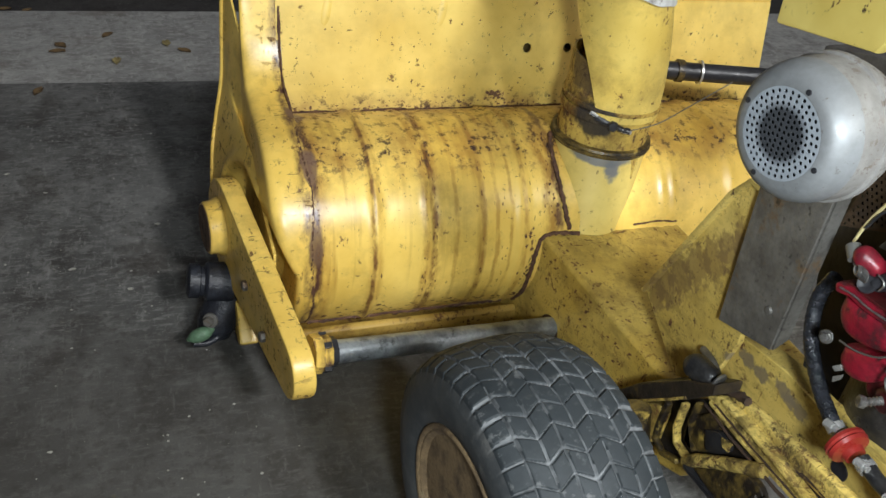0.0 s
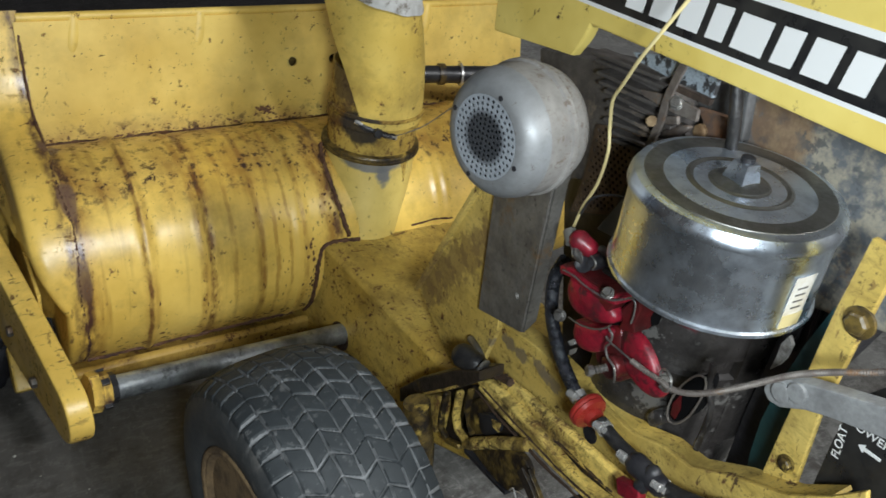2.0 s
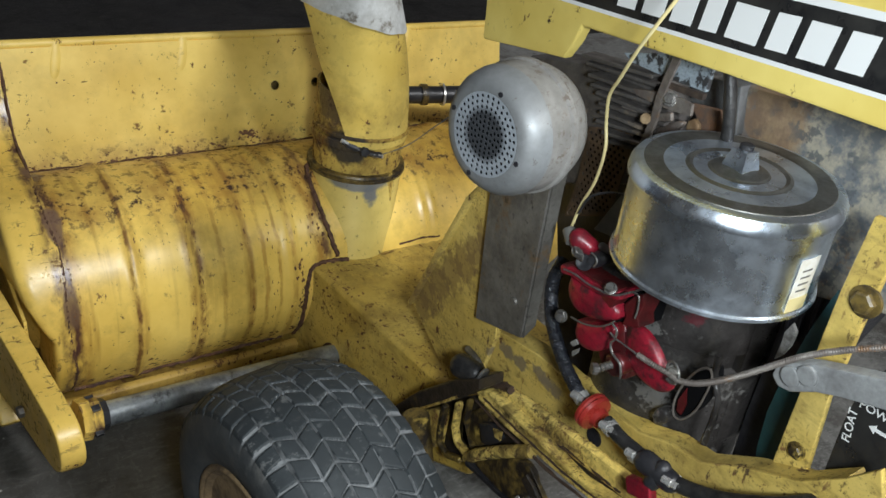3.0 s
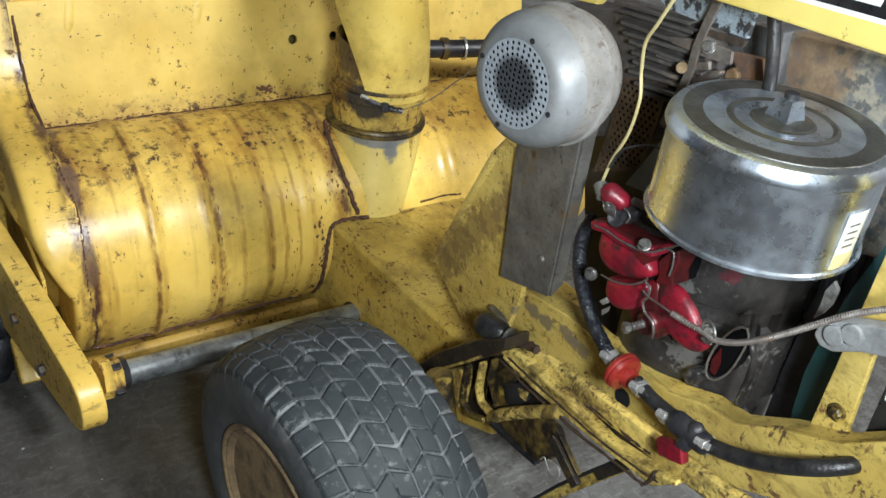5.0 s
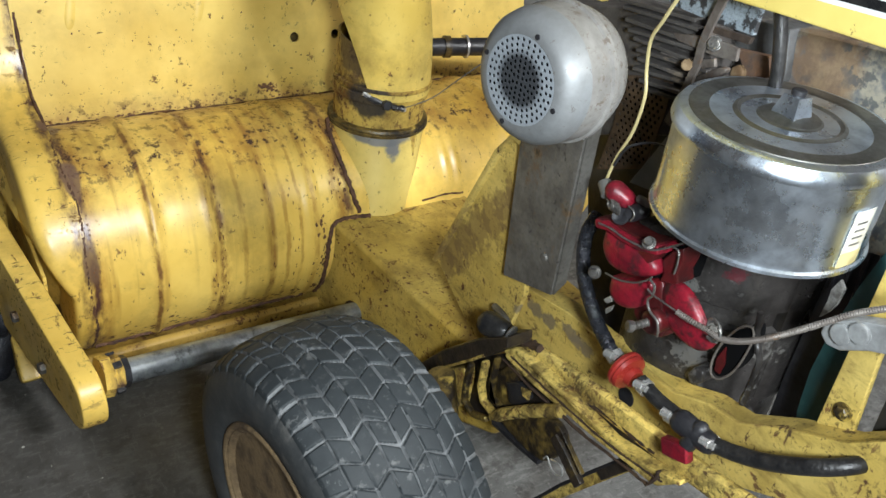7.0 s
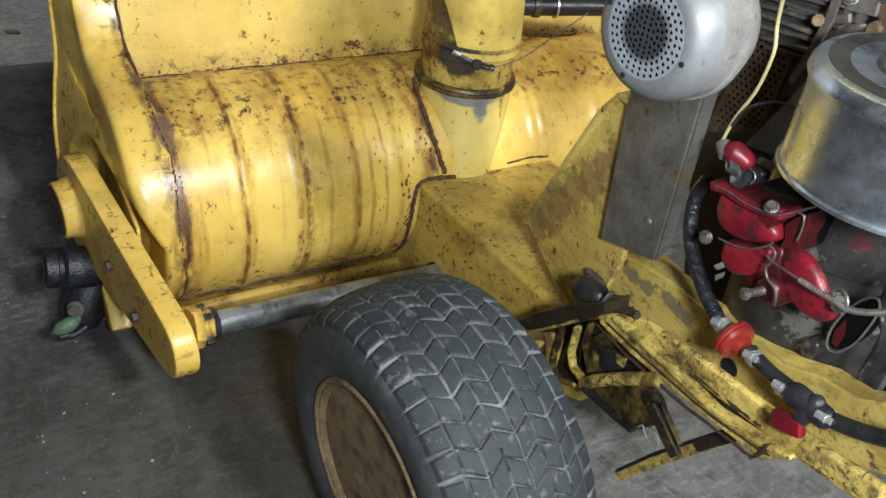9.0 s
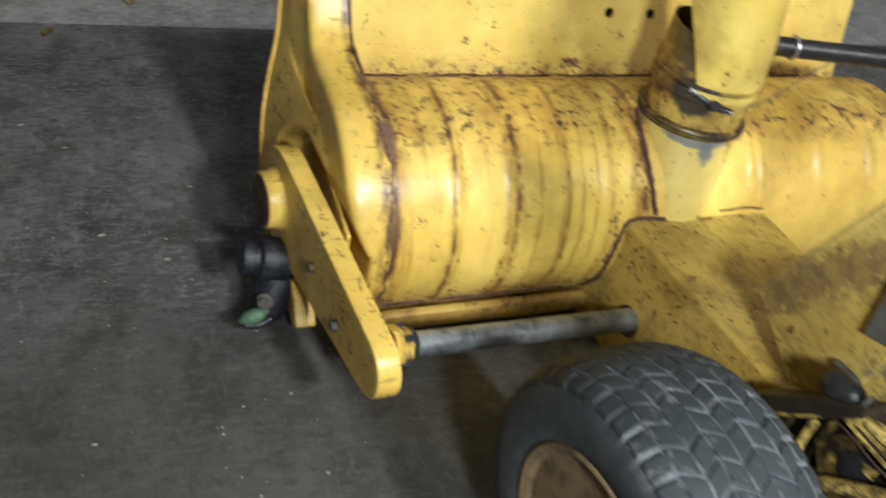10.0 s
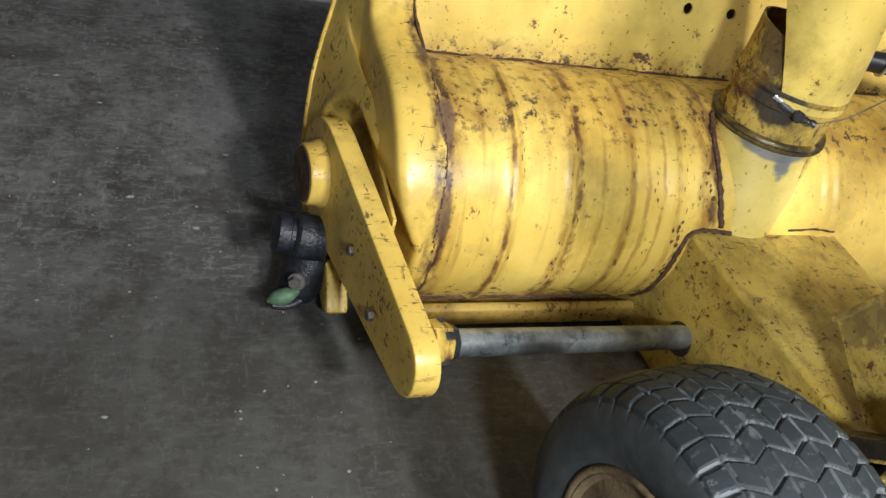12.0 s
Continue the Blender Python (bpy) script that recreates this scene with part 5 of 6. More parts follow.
man = part("manifold", pillow([(0.4971, 0.5385), (0.4972, 0.5203), (0.4857, 0.5063), (0.4656, 0.5054), (0.4421, 0.5141), (0.4207, 0.5300), (0.4263, 0.5423), (0.4455, 0.5460), (0.4688, 0.5448)], 0.5920, 0.022, 0.012), RED, tractor, "bright red painted manifold")
part("manifold_lobe", pillow([(0.4768, 0.4909), (0.4755, 0.4741), (0.4620, 0.4658), (0.4410, 0.4735), (0.4256, 0.4905), (0.4216, 0.5089), (0.4275, 0.5172), (0.4509, 0.5055)], 0.5960, 0.020, 0.010), RED, man)
part("manifold_pipe", pillow([(0.4216, 0.5155), (0.4126, 0.5272), (0.3931, 0.5297), (0.3772, 0.5234), (0.3610, 0.5109), (0.3456, 0.5008), (0.3513, 0.4837), (0.3684, 0.4758), (0.3947, 0.4784), (0.4133, 0.4903)], 0.6060, 0.012, 0.010), RED, man, "red painted inlet pipe")
part("manifold_flange", flat_bar([(0.5049, 0.5426), (0.4870, 0.5492), (0.4662, 0.5496), (0.4437, 0.5529), (0.4180, 0.5626)], 0.0105, 0.5900, 0.03, 0.003), RED, man)
part("manifold_flange", flat_bar([(0.5047, 0.5459), (0.4854, 0.5533), (0.4651, 0.5548), (0.4427, 0.5579), (0.4210, 0.5649)], 0.0060, 0.5935, 0.03, 0.002), DARK_RED, man)
part("gasket", tube([(0.5880, 0.4968, 0.5479), (0.5880, 0.4785, 0.5521), (0.5880, 0.4614, 0.5525), (0.5880, 0.4408, 0.5560), (0.5880, 0.4219, 0.5620), (0.5880, 0.4014, 0.5788), (0.5880, 0.3872, 0.5926)], 0.0011, 6, 6, 0.2), DULL_STEEL, man, "thin bare gasket edge")
part("manifold_foot", slab([(0.4549, 0.5402), (0.4223, 0.5557), (0.4303, 0.5359)], "x", 0.5960, 0.62, 0.003), DARK_RED, man)
# black slab stands in for the shade of the recess here
part("pocket_shade", slab([(0.4524, 0.5388), (0.4087, 0.5702), (0.4046, 0.5494), (0.4055, 0.5247), (0.4357, 0.5081)], "x", 0.6120, 0.6500, 0.003), HOLLOW, man, "black slab for the shaded pocket")
part("web_wall", slab([(0.4234, 0.5455), (0.4144, 0.5605), (0.4029, 0.5716), (0.3986, 0.5590), (0.4020, 0.5423), (0.3971, 0.5323), (0.4200, 0.5207), (0.4181, 0.5343)], "x", 0.6060, 0.6300, 0.003), DARK_RED, man, "dark red oily web")
part("joint", pillow([(0.4499, 0.4989), (0.4221, 0.5220), (0.4097, 0.5043), (0.4008, 0.4824), (0.4011, 0.4632), (0.4263, 0.4573), (0.4430, 0.4658)], 0.6060, 0.03, 0.006), DARK_RED, man, "oily red joint")
part("carburettor_body", slab([(0.4916, 0.5428), (0.4696, 0.5612), (0.4463, 0.5658), (0.4117, 0.5701), (0.4398, 0.5459), (0.4692, 0.5385)], "x", 0.6150, 0.66, 0.006), ENGINE, man, "oily grey carburettor casting")
part("red_cap", capsule((0.6000, 0.4952, 0.5832), (0.6060, 0.4851, 0.5783), 0.0112, 0.0100), RED, man)
part("spring", tube([(Vector((0.5920, 0.4931, 0.5732)) * (1 - k / 34) + Vector((0.5920, 0.4792, 0.5732)) * (k / 34)) + Vector((0.002 * math.cos(k * 1.1), 0.0055 * math.cos(k * 1.1), 0.0055 * math.sin(k * 1.1))) for k in range(35)], 0.00109, 6, 2), DULL_STEEL, man, "small coil spring")
part("breather", lathe([(0, 0.0085), (0.004, 0.0092), (0.006, 0.0080), (0.0055, 0.0052), (0.003, 0.0)], (0.6000, 0.4802, 0.5627), (-0.8, -0.3, 0.45), 20), BLACK, man, "black breather nipple")
part("breather_ring", tube([(0.5980, 0.4728, 0.5793), (0.5980, 0.4658, 0.5782), (0.5980, 0.4627, 0.5735), (0.5980, 0.4655, 0.5666)], 0.0010, 6), DULL_STEEL, man)
part("breather", capsule((0.6060, 0.4748, 0.5671), (0.6100, 0.4667, 0.5747), 0.0085), BLACK, man)
part("fuel_pin", capsule((0.6100, 0.4716, 0.5849), (0.6100, 0.4604, 0.5861), 0.0042), GREY_METAL, man)
part("stud", bolt((0.5880, 0.4279, 0.5660), (-0.6, -0.2, 0.75), 0.0052, 0.0070, 6, 0.0066), DULL_STEEL, man)
part("bolt", bolt((0.5980, 0.4961, 0.4847), (-0.85, -0.3, 0.2), 0.0055, 0.0065, 6, 0.0072), DULL_STEEL, man)
part("seam_wire", tube([(0.5900, 0.4742, 0.5002), (0.5900, 0.4543, 0.5051), (0.5900, 0.4336, 0.5156), (0.5900, 0.4208, 0.5271), (0.5900, 0.4153, 0.5349)], 0.0010, 6, 6, 0.25), GREY_METAL, man)
part("linkage", tube([(0.5880, 0.4153, 0.5321), (0.5880, 0.4080, 0.5291), (0.5880, 0.4077, 0.5184), (0.5880, 0.4115, 0.5102), (0.5880, 0.4062, 0.5015), (0.5880, 0.3944, 0.4976), (0.5880, 0.3898, 0.4884), (0.5880, 0.3892, 0.4818)], 0.0013, 8), DULL_STEEL, man, "bent steel linkage wire")
part("linkage", tube([(0.6020, 0.4126, 0.5679), (0.6020, 0.4037, 0.5684), (0.6020, 0.4010, 0.5560), (0.6020, 0.4014, 0.5439)], 0.0010, 6), DULL_STEEL, man)
part("joint_lug", pillow([(0.4234, 0.4835), (0.4120, 0.4947), (0.3990, 0.4900), (0.3966, 0.4776), (0.4077, 0.4661), (0.4203, 0.4683)], 0.5960, 0.02, 0.005), DARK_RED, man)
screw = part("stop_screw", ribbed([(0.5820, 0.4156, 0.4768), (0.5880, 0.4117, 0.4804), (0.5960, 0.4096, 0.4822)], 0.0040, 0.0034, 0.16), DULL_STEEL, man, "bright adjusting screw with spring")
part("screw_head", bolt((0.5820, 0.4156, 0.4768), (-0.80, 0.35, 0.1), 0.0062, 0.0060, 8), DULL_STEEL, screw)
part("eyelet", tube([Vector((0.6000, 0.3405, 0.5231)) + Vector((0.003 * math.cos(a), 0.0102 * math.cos(a), 0.0095 * math.sin(a))) for a in (2 * math.pi * k / 20 for k in range(21))], 0.0013, 8, 2), DULL_STEEL, man, "wire eyelet")
part("eyelet_screw", bolt((0.6040, 0.3432, 0.5196), (-0.85, -0.3, 0.4), 0.0050, 0.0050, 6, 0.0066), GREY_METAL, man)
part("eyelet_tail", tube([(0.5990, 0.3443, 0.5125), (0.5990, 0.3383, 0.5118), (0.5990, 0.3335, 0.5142)], 0.0015, 8), DULL_STEEL, man)
part("casting_lump", pillow([(0.3912, 0.4047), (0.3847, 0.4197), (0.3737, 0.4210), (0.3723, 0.4079), (0.3834, 0.3968)], 0.655, 0.02, 0.004), ENGINE, eng)
part("steel_clip", slab([(0.4782, 0.4605), (0.4700, 0.4707), (0.4652, 0.4667), (0.4720, 0.4588)], "x", 0.6000, 0.6030, 0.001), ALUMINIUM_BARE, man)
part("steel_clip", slab([(0.4721, 0.4526), (0.4625, 0.4641), (0.4637, 0.4557), (0.4702, 0.4463)], "x", 0.6000, 0.6030, 0.001), ALUMINIUM_BARE, man)
part("control_wire", tube([(0.5870, 0.4143, 0.5223), (0.5870, 0.4072, 0.5204), (0.5870, 0.3964, 0.5213), (0.5870, 0.3755, 0.5229)], 0.0010, 6), DULL_STEEL, man)
# black sheet added as shade behind the engine; hides the blower beyond
part("shade_backing", slab([(0.7137, 0.5906), (0.5327, 0.6649), (0.4102, 0.3245), (0.6062, 0.2187)], "x", 0.7403, 0.7482, 0.0), BLACK, eng)

# head, bracket, strap and shroud behind the muffler and the air cleaner
head = part("cylinder_head", slab([(0.7495, 0.6834), (0.5241, 0.7375), (0.4831, 0.6303), (0.7033, 0.5282)], "x", 0.704, 0.76, 0.004), FIN_METAL, tractor, "dirty brown finned cylinder head")
FINS = (((0.6851, 0.6349, 0.7214), (0.6920, 0.5323, 0.7320)), ((0.6885, 0.6294, 0.7143), (0.6955, 0.5290, 0.7237)), ((0.6851, 0.6187, 0.7048), (0.6920, 0.5333, 0.7104)), ((0.6874, 0.6146, 0.6947), (0.6943, 0.5162, 0.7060)), ((0.6885, 0.6049, 0.6887), (0.6955, 0.5281, 0.6918)), ((0.6885, 0.5973, 0.6791), (0.6955, 0.5046, 0.6899)), ((0.6897, 0.5940, 0.6701), (0.6966, 0.5193, 0.6747)), ((0.6897, 0.5974, 0.6579), (0.6966, 0.5027, 0.6725)), ((0.6862, 0.5814, 0.6513), (0.6932, 0.4885, 0.6640)), ((0.6897, 0.5770, 0.6422), (0.6966, 0.4834, 0.6597)))
for a, b in FINS:
    a, b = Vector(a), Vector(b)
    lo, hi = Vector((0.0, 0.0, 0.0042)), Vector((0.020, 0, 0.0012))
    part("fin", bevelled(sheet([[a, b], [a + lo, b + lo], [a + lo + hi, b + lo + hi]], 0.003), 0.0008, 1), FIN_METAL, head)
part("paint_strip", slab([(0.5824, 0.7429), (0.4963, 0.7701), (0.4640, 0.7660), (0.4651, 0.7423), (0.5137, 0.7384), (0.5681, 0.7371)], "x", 0.6955, 0.7013, 0.001), BLUE_FLAKE, head, "flaking blue-grey painted strip")
part("strip_shadow_lip", slab([(0.5227, 0.7327), (0.4683, 0.7386), (0.4698, 0.7316), (0.5243, 0.7265)], "x", 0.6989, 0.7047, 0.001), BROWN_CAST, head)
brk = part("head_bracket", slab([(0.5539, 0.7145), (0.5296, 0.7208), (0.5104, 0.7249), (0.4873, 0.7283), (0.4722, 0.7278), (0.4705, 0.7157), (0.4996, 0.7113), (0.5129, 0.7108), (0.5456, 0.7092)], "x", 0.6897, 0.6943, 0.0012), ALUMINIUM, head, "grey bracket strip with one bright bolt")
part("head_bolt", bolt((0.6885, 0.4991, 0.7233), (-0.85, -0.35, 0.4), 0.00573, 0.00597, 12, 0.00740), DULL_STEEL, brk)
part("lower_bracket", flat_bar([(0.5693, 0.6869), (0.5418, 0.6901), (0.5177, 0.6946), (0.4992, 0.7031)], 0.0085, 0.6960, 0.005), ALUMINIUM, head)
part("clip_bolt", bolt((0.6840, 0.5196, 0.6943), (-0.85, -0.35, 0.4), 0.0060, 0.0050, 8), PALE_RUST, head)
part("strap", flat_bar([(0.4986, 0.7687), (0.5052, 0.7429), (0.5095, 0.7214), (0.5095, 0.6996), (0.5140, 0.6765), (0.5191, 0.6535), (0.5273, 0.6283)], 0.0092, 0.6830, 0.0036, 0.001), ALUMINIUM, tractor, "flat grey engine strap")
part("baffle", slab([(0.4890, 0.6622), (0.4625, 0.6413), (0.4560, 0.6010), (0.4974, 0.5653), (0.5394, 0.5562), (0.5124, 0.6108)], "x", 0.6620, 0.6664, 0.002), GREY_SHEET, tractor, "smooth grey baffle sheet")
part("rust_plate", slab([(0.4956, 0.7170), (0.4557, 0.7242), (0.4467, 0.7043), (0.4490, 0.6814), (0.4724, 0.6902), (0.4843, 0.7064)], "x", 0.7150, 0.7230, 0.002), ORANGE_RUST, tractor, "orange rusted plate")
part("crumbled_gasket", pillow([(0.4892, 0.7005), (0.4823, 0.7055), (0.4753, 0.7025), (0.4731, 0.6965), (0.4667, 0.6910), (0.4750, 0.6899), (0.4851, 0.6893), (0.4896, 0.6933)], 0.7100, 0.006, 0.002), PALE_RUST, tractor, "crumbled tan gasket scrap")
part("thin_rod", tube([(0.7110, 0.4760, 0.6940), (0.7110, 0.4589, 0.6871), (0.7110, 0.4422, 0.6803)], 0.0020, 8), ALUMINIUM, tractor, "thin grey rod")
part("lower_link", pillow([(0.5229, 0.6752), (0.5116, 0.6882), (0.4930, 0.7003), (0.4876, 0.6978), (0.5005, 0.6832), (0.5133, 0.6706)], 0.7000, 0.008, 0.003), ALUMINIUM, tractor, "small grey cast link")
shroud = part("engine_shroud", slab([(0.5343, 0.7404), (0.4585, 0.7463), (0.4484, 0.6961), (0.5105, 0.6769)], "x", 0.7380, 0.7764, 0.004), DARK_FLAKE, tractor, "flaking grey and rusty engine shroud")
part("shroud_side", slab([(0.4698, 0.7440), (0.3131, 0.7649), (0.2403, 0.6068), (0.3718, 0.5620), (0.4586, 0.6903)], "x", 0.7490, 0.7874, 0.006), SHROUD, shroud, "rust and grey mottled shroud side")
part("shroud_sheet", slab([(0.5109, 0.6808), (0.4137, 0.7023), (0.3844, 0.6321), (0.4746, 0.5856)], "x", 0.7654, 0.7929, 0.004), GREY_SHEET, shroud, "smooth grey sheet")


def screen():
    outline = [(0.6162, 0.6437), (0.5468, 0.6679), (0.5464, 0.6310), (0.5563, 0.5563), (0.6273, 0.5194), (0.6167, 0.5812)]
    holes = []
    for i in range(-6, 24):
        for j in range(-4, 26):
            w, z = 0.50 + i * 0.0076 + (j % 2) * 0.0038, 0.540 + j * 0.0066
            inside = 0
            for (a, b), (c, d) in zip(outline, outline[1:] + outline[:1]):
                if (b > z) != (d > z) and w < a + (c - a) * (z - b) / (d - b):
                    inside += 1
            gap_ = min((Vector((w, z)) - Vector(p)).length for p in outline)
            if inside % 2 and gap_ > 0.006:
                holes.append(ring_points(w, z, 0.0023, 6))
    kept = [h for h in holes if all(any_side(outline, p) > 0.0012 for p in h)]
    return slab(outline, "x", 0.700, 0.7012, 0.0, kept)


def any_side(outline, p):
    """Distance of a point from an outline's nearest side."""
    p = Vector(p)
    best = 1.0
    for a, b in zip(outline, outline[1:] + outline[:1]):
        a, b = Vector(a), Vector(b)
        t = min(max((p - a).dot(b - a) / (b - a).length_squared, 0.0), 1.0)
        best = min(best, (a + (b - a) * t - p).length)
    return best


part("flywheel_screen", screen(), SCREEN_BROWN, tractor, "brown perforated flywheel screen", 0)
# black sheet stands in for shade behind the screen
part("screen_back", slab([(0.6117, 0.6385), (0.5539, 0.6609), (0.5539, 0.6299), (0.5621, 0.5600), (0.6171, 0.5318), (0.6104, 0.5837)], "x", 0.7025, 0.7035, 0.0), HOLLOW, tractor)
part("belt_guard", sheet([[(0.7120, 0.2865, 0.3870), (0.7120, 0.2932, 0.4200), (0.7120, 0.2970, 0.4655), (0.7120, 0.2943, 0.5188), (0.7120, 0.2871, 0.5752), (0.7120, 0.2767, 0.6255)], [(0.7000, 0.2604, 0.4177), (0.7000, 0.2666, 0.4523), (0.7000, 0.2693, 0.4961), (0.7000, 0.2672, 0.5436), (0.7000, 0.2622, 0.5912), (0.7000, 0.2519, 0.6387)], [(0.7200, 0.2667, 0.4006), (0.7200, 0.2731, 0.4362), (0.7200, 0.2760, 0.4812), (0.7200, 0.2739, 0.5301), (0.7200, 0.2689, 0.5791), (0.7200, 0.2584, 0.6279)]], 0.003), GREEN, tractor, "dark green curved belt guard")

# fuel line
part("hose_connector", tube([(0.6000, 0.5130, 0.5839), (0.5957, 0.5006, 0.5773)], 0.00717, 12), GREY_METAL, tractor, "grey hose connector")
part("fuel_hose", ribbed([(0.6320, 0.5440, 0.5191), (0.6280, 0.5494, 0.4931), (0.6240, 0.5432, 0.4675), (0.6200, 0.5300, 0.4461), (0.6140, 0.5082, 0.4314), (0.6100, 0.4830, 0.4161), (0.6070, 0.4614, 0.4080), (0.6060, 0.4509, 0.4022)], 0.0080, 0.0085, 0.035, 18), HOSE, tractor, "glossy black wrapped fuel hose")
part("fuel_filter", lathe([(0, 0.0110), (0.003, 0.0165), (0.006, 0.0212), (0.0095, 0.0218), (0.0115, 0.0198), (0.0135, 0.0216), (0.0175, 0.0200), (0.020, 0.0120), (0.026, 0.0105)], (0.6060, 0.4391, 0.4005), (0.000, -0.996, -0.089), 32), ORANGE_RED, tractor, "round orange-red inline fuel filter")
part("fuel_hose", tube([(0.6060, 0.4072, 0.4029), (0.6060, 0.3835, 0.3995), (0.6060, 0.3588, 0.4009), (0.6060, 0.3448, 0.4027)], 0.0078, 14, 8), RUBBER, tractor, "black fuel hose")
part("fuel_hose", tube([(0.6060, 0.3124, 0.4035), (0.6080, 0.2809, 0.4164), (0.6120, 0.2500, 0.4334), (0.6200, 0.2162, 0.4580), (0.6400, 0.1963, 0.4710), (0.6720, 0.1919, 0.4721)], 0.0080, 14, 8), RUBBER, tractor, "black fuel hose")
valve = part("shutoff_valve", capsule((0.6040, 0.3427, 0.4024), (0.6040, 0.3096, 0.4056), 0.0125, 0.0115), BLACK, tractor, "black fuel shut-off valve")
part("valve_body", capsule((0.5970, 0.3243, 0.3931), (0.6040, 0.3212, 0.4124), 0.0085), BLACK, valve)
part("valve_lever", block((0.5940, 0.3322, 0.3788), (0.012, 0.0340, 0.0195), (-24, 0, 0), 0.003), RED, valve, "red plastic valve lever")
for p, d in (((0.6060, 0.4475, 0.4034), (0.00, -0.93, -0.36)), ((0.6060, 0.3992, 0.4001), (0.00, -1.00, -0.04)), ((0.6060, 0.3576, 0.3972), (0.00, -0.97, 0.22)), ((0.6060, 0.3071, 0.4055), (0.00, -0.90, 0.43))):
    cl = part("hose_clamp", lathe([(-0.0045, 0.0082), (-0.0042, 0.0094), (0.0042, 0.0094), (0.0045, 0.0082)], p, d, 24), STEEL, tractor, "bright steel hose clamp")
    part("clamp_screw", lathe([(0, 0.0048), (0.010, 0.0048), (0.0105, 0.0036), (0.015, 0.0036)], (p[0] - 0.0090, p[1] + 0.006, p[2] + 0.004), (0.1, -1, 0.2), 8), STEEL, cl)

# wires and cables
part("yellow_wire", tube([(0.5953, 0.4320, 0.8558), (0.5841, 0.4424, 0.8239), (0.5841, 0.4580, 0.7959), (0.5953, 0.4821, 0.7615), (0.6064, 0.5018, 0.7353), (0.6176, 0.5094, 0.7038), (0.6176, 0.5033, 0.6778), (0.6232, 0.5130, 0.6367), (0.6287, 0.5317, 0.5977), (0.6287, 0.5390, 0.5672)], 0.00173, 8), WIRE_YELLOW, tractor, "pale yellow ignition wire")
part("plug_cable", tube([(0.6900, 0.4400, 0.7738), (0.6900, 0.4348, 0.7604), (0.6900, 0.4288, 0.7419), (0.6920, 0.4253, 0.7217), (0.6970, 0.4264, 0.6997), (0.7050, 0.4310, 0.6723)], 0.0062, 12), RUBBER, tractor, "black plug cable")
part("thin_wire", tube([(0.6257, 0.5300, 0.5894), (0.6257, 0.5165, 0.6169), (0.6363, 0.4911, 0.6311), (0.6363, 0.4534, 0.6357)], 0.00132, 6), BLACK, tractor, "thin dark wire")
part("throttle_cable", ribbed([(0.5870, 0.3755, 0.5229), (0.5900, 0.3578, 0.5229), (0.5970, 0.3437, 0.5204), (0.5980, 0.3296, 0.5215), (0.5980, 0.3088, 0.5345), (0.6000, 0.2867, 0.5554), (0.6060, 0.2694, 0.5745), (0.6120, 0.2535, 0.5932), (0.6180, 0.2385, 0.6102), (0.6220, 0.2161, 0.6307), (0.6280, 0.1876, 0.6530), (0.6340, 0.1607, 0.6776)], 0.0027, 0.0022, 0.15), ALUMINIUM, tractor, "grey coiled throttle cable")

# rear post, lever and control plate
post = part("upright_post", slab([(0.2544, 0.4406), (0.2556, 0.5537), (0.2566, 0.6500), (0.2538, 0.7228), (0.2268, 0.7228), (0.2291, 0.6242), (0.2295, 0.5530), (0.2214, 0.4665)], "x", 0.668, 0.676, 0.002), RAIL, tractor, "yellow upright frame post")
for where, r in (((0.668, 0.2367, 0.4846), 0.0068), ((0.668, 0.2331, 0.6538), 0.0105)):
    part("bolt", bolt(where, (-1, 0, 0), r, r * 0.8, 6, r * 1.35), GREASY, post, "grimy hexagon bolt")
lev = part("lift_lever", slab([(0.2682, 0.5628), (0.2669, 0.5736), (0.2580, 0.5850), (0.2362, 0.5976), (0.2151, 0.6078), (0.1483, 0.6397), (0.1365, 0.6145), (0.2053, 0.5856), (0.2264, 0.5746), (0.2470, 0.5588), (0.2595, 0.5559)], "x", 0.6340, 0.6519, 0.003), LEVER_GREY, tractor, "grey cast lift lever")
part("bolt", bolt((0.6340, 0.2501, 0.5751), (-1, 0, 0), 0.00924, 0.00396, 16), LEVER_GREY, lev)
part("bolt", bolt((0.6340, 0.2370, 0.5857), (-1, 0, 0), 0.00924, 0.00396, 16), LEVER_GREY, lev)
panel = part("control_plate", slab([(0.2124, 0.4384), (0.2154, 0.4811), (0.2176, 0.5316), (0.2155, 0.5797), (0.1935, 0.6156), (0.1572, 0.6424), (0.1119, 0.5380)], "x", 0.684, 0.690, 0.002), DECAL, tractor, "black lift control plate with white lettering")
part("plate_washer", bolt((0.684, 0.2014, 0.4675), (-1, 0, 0), 0.0135, 0.010, 16), BLACK, panel)


def lettering(body, where, size, turn, parent):
    cu = bpy.data.curves.new("lettering", "FONT")
    cu.body, cu.size, cu.extrude, cu.align_x = body, size, 0.0003, "CENTER"
    tmp = new("scratch_text", cu)
    me = bpy.data.meshes.new_from_object(tmp.evaluated_get(bpy.context.evaluated_depsgraph_get()))
    bpy.data.objects.remove(tmp)
    bm = bmesh.new()
    bm.from_mesh(me)
    bmesh.ops.transform(bm, matrix=Matrix.Translation(where) @ turn, verts=bm.verts)
    part("lettering", bm, WHITE, parent, "white printed word", 0)


FACE_LEFT = Matrix(((0, 0, -1, 0), (-1, 0, 0, 0), (0, 1, 0, 0), (0, 0, 0, 1)))
lettering("FLOAT", (0.6832, 0.2070, 0.5323), 0.0112, FACE_LEFT @ pose(0, 0, 0, 0, 0, 98), panel)
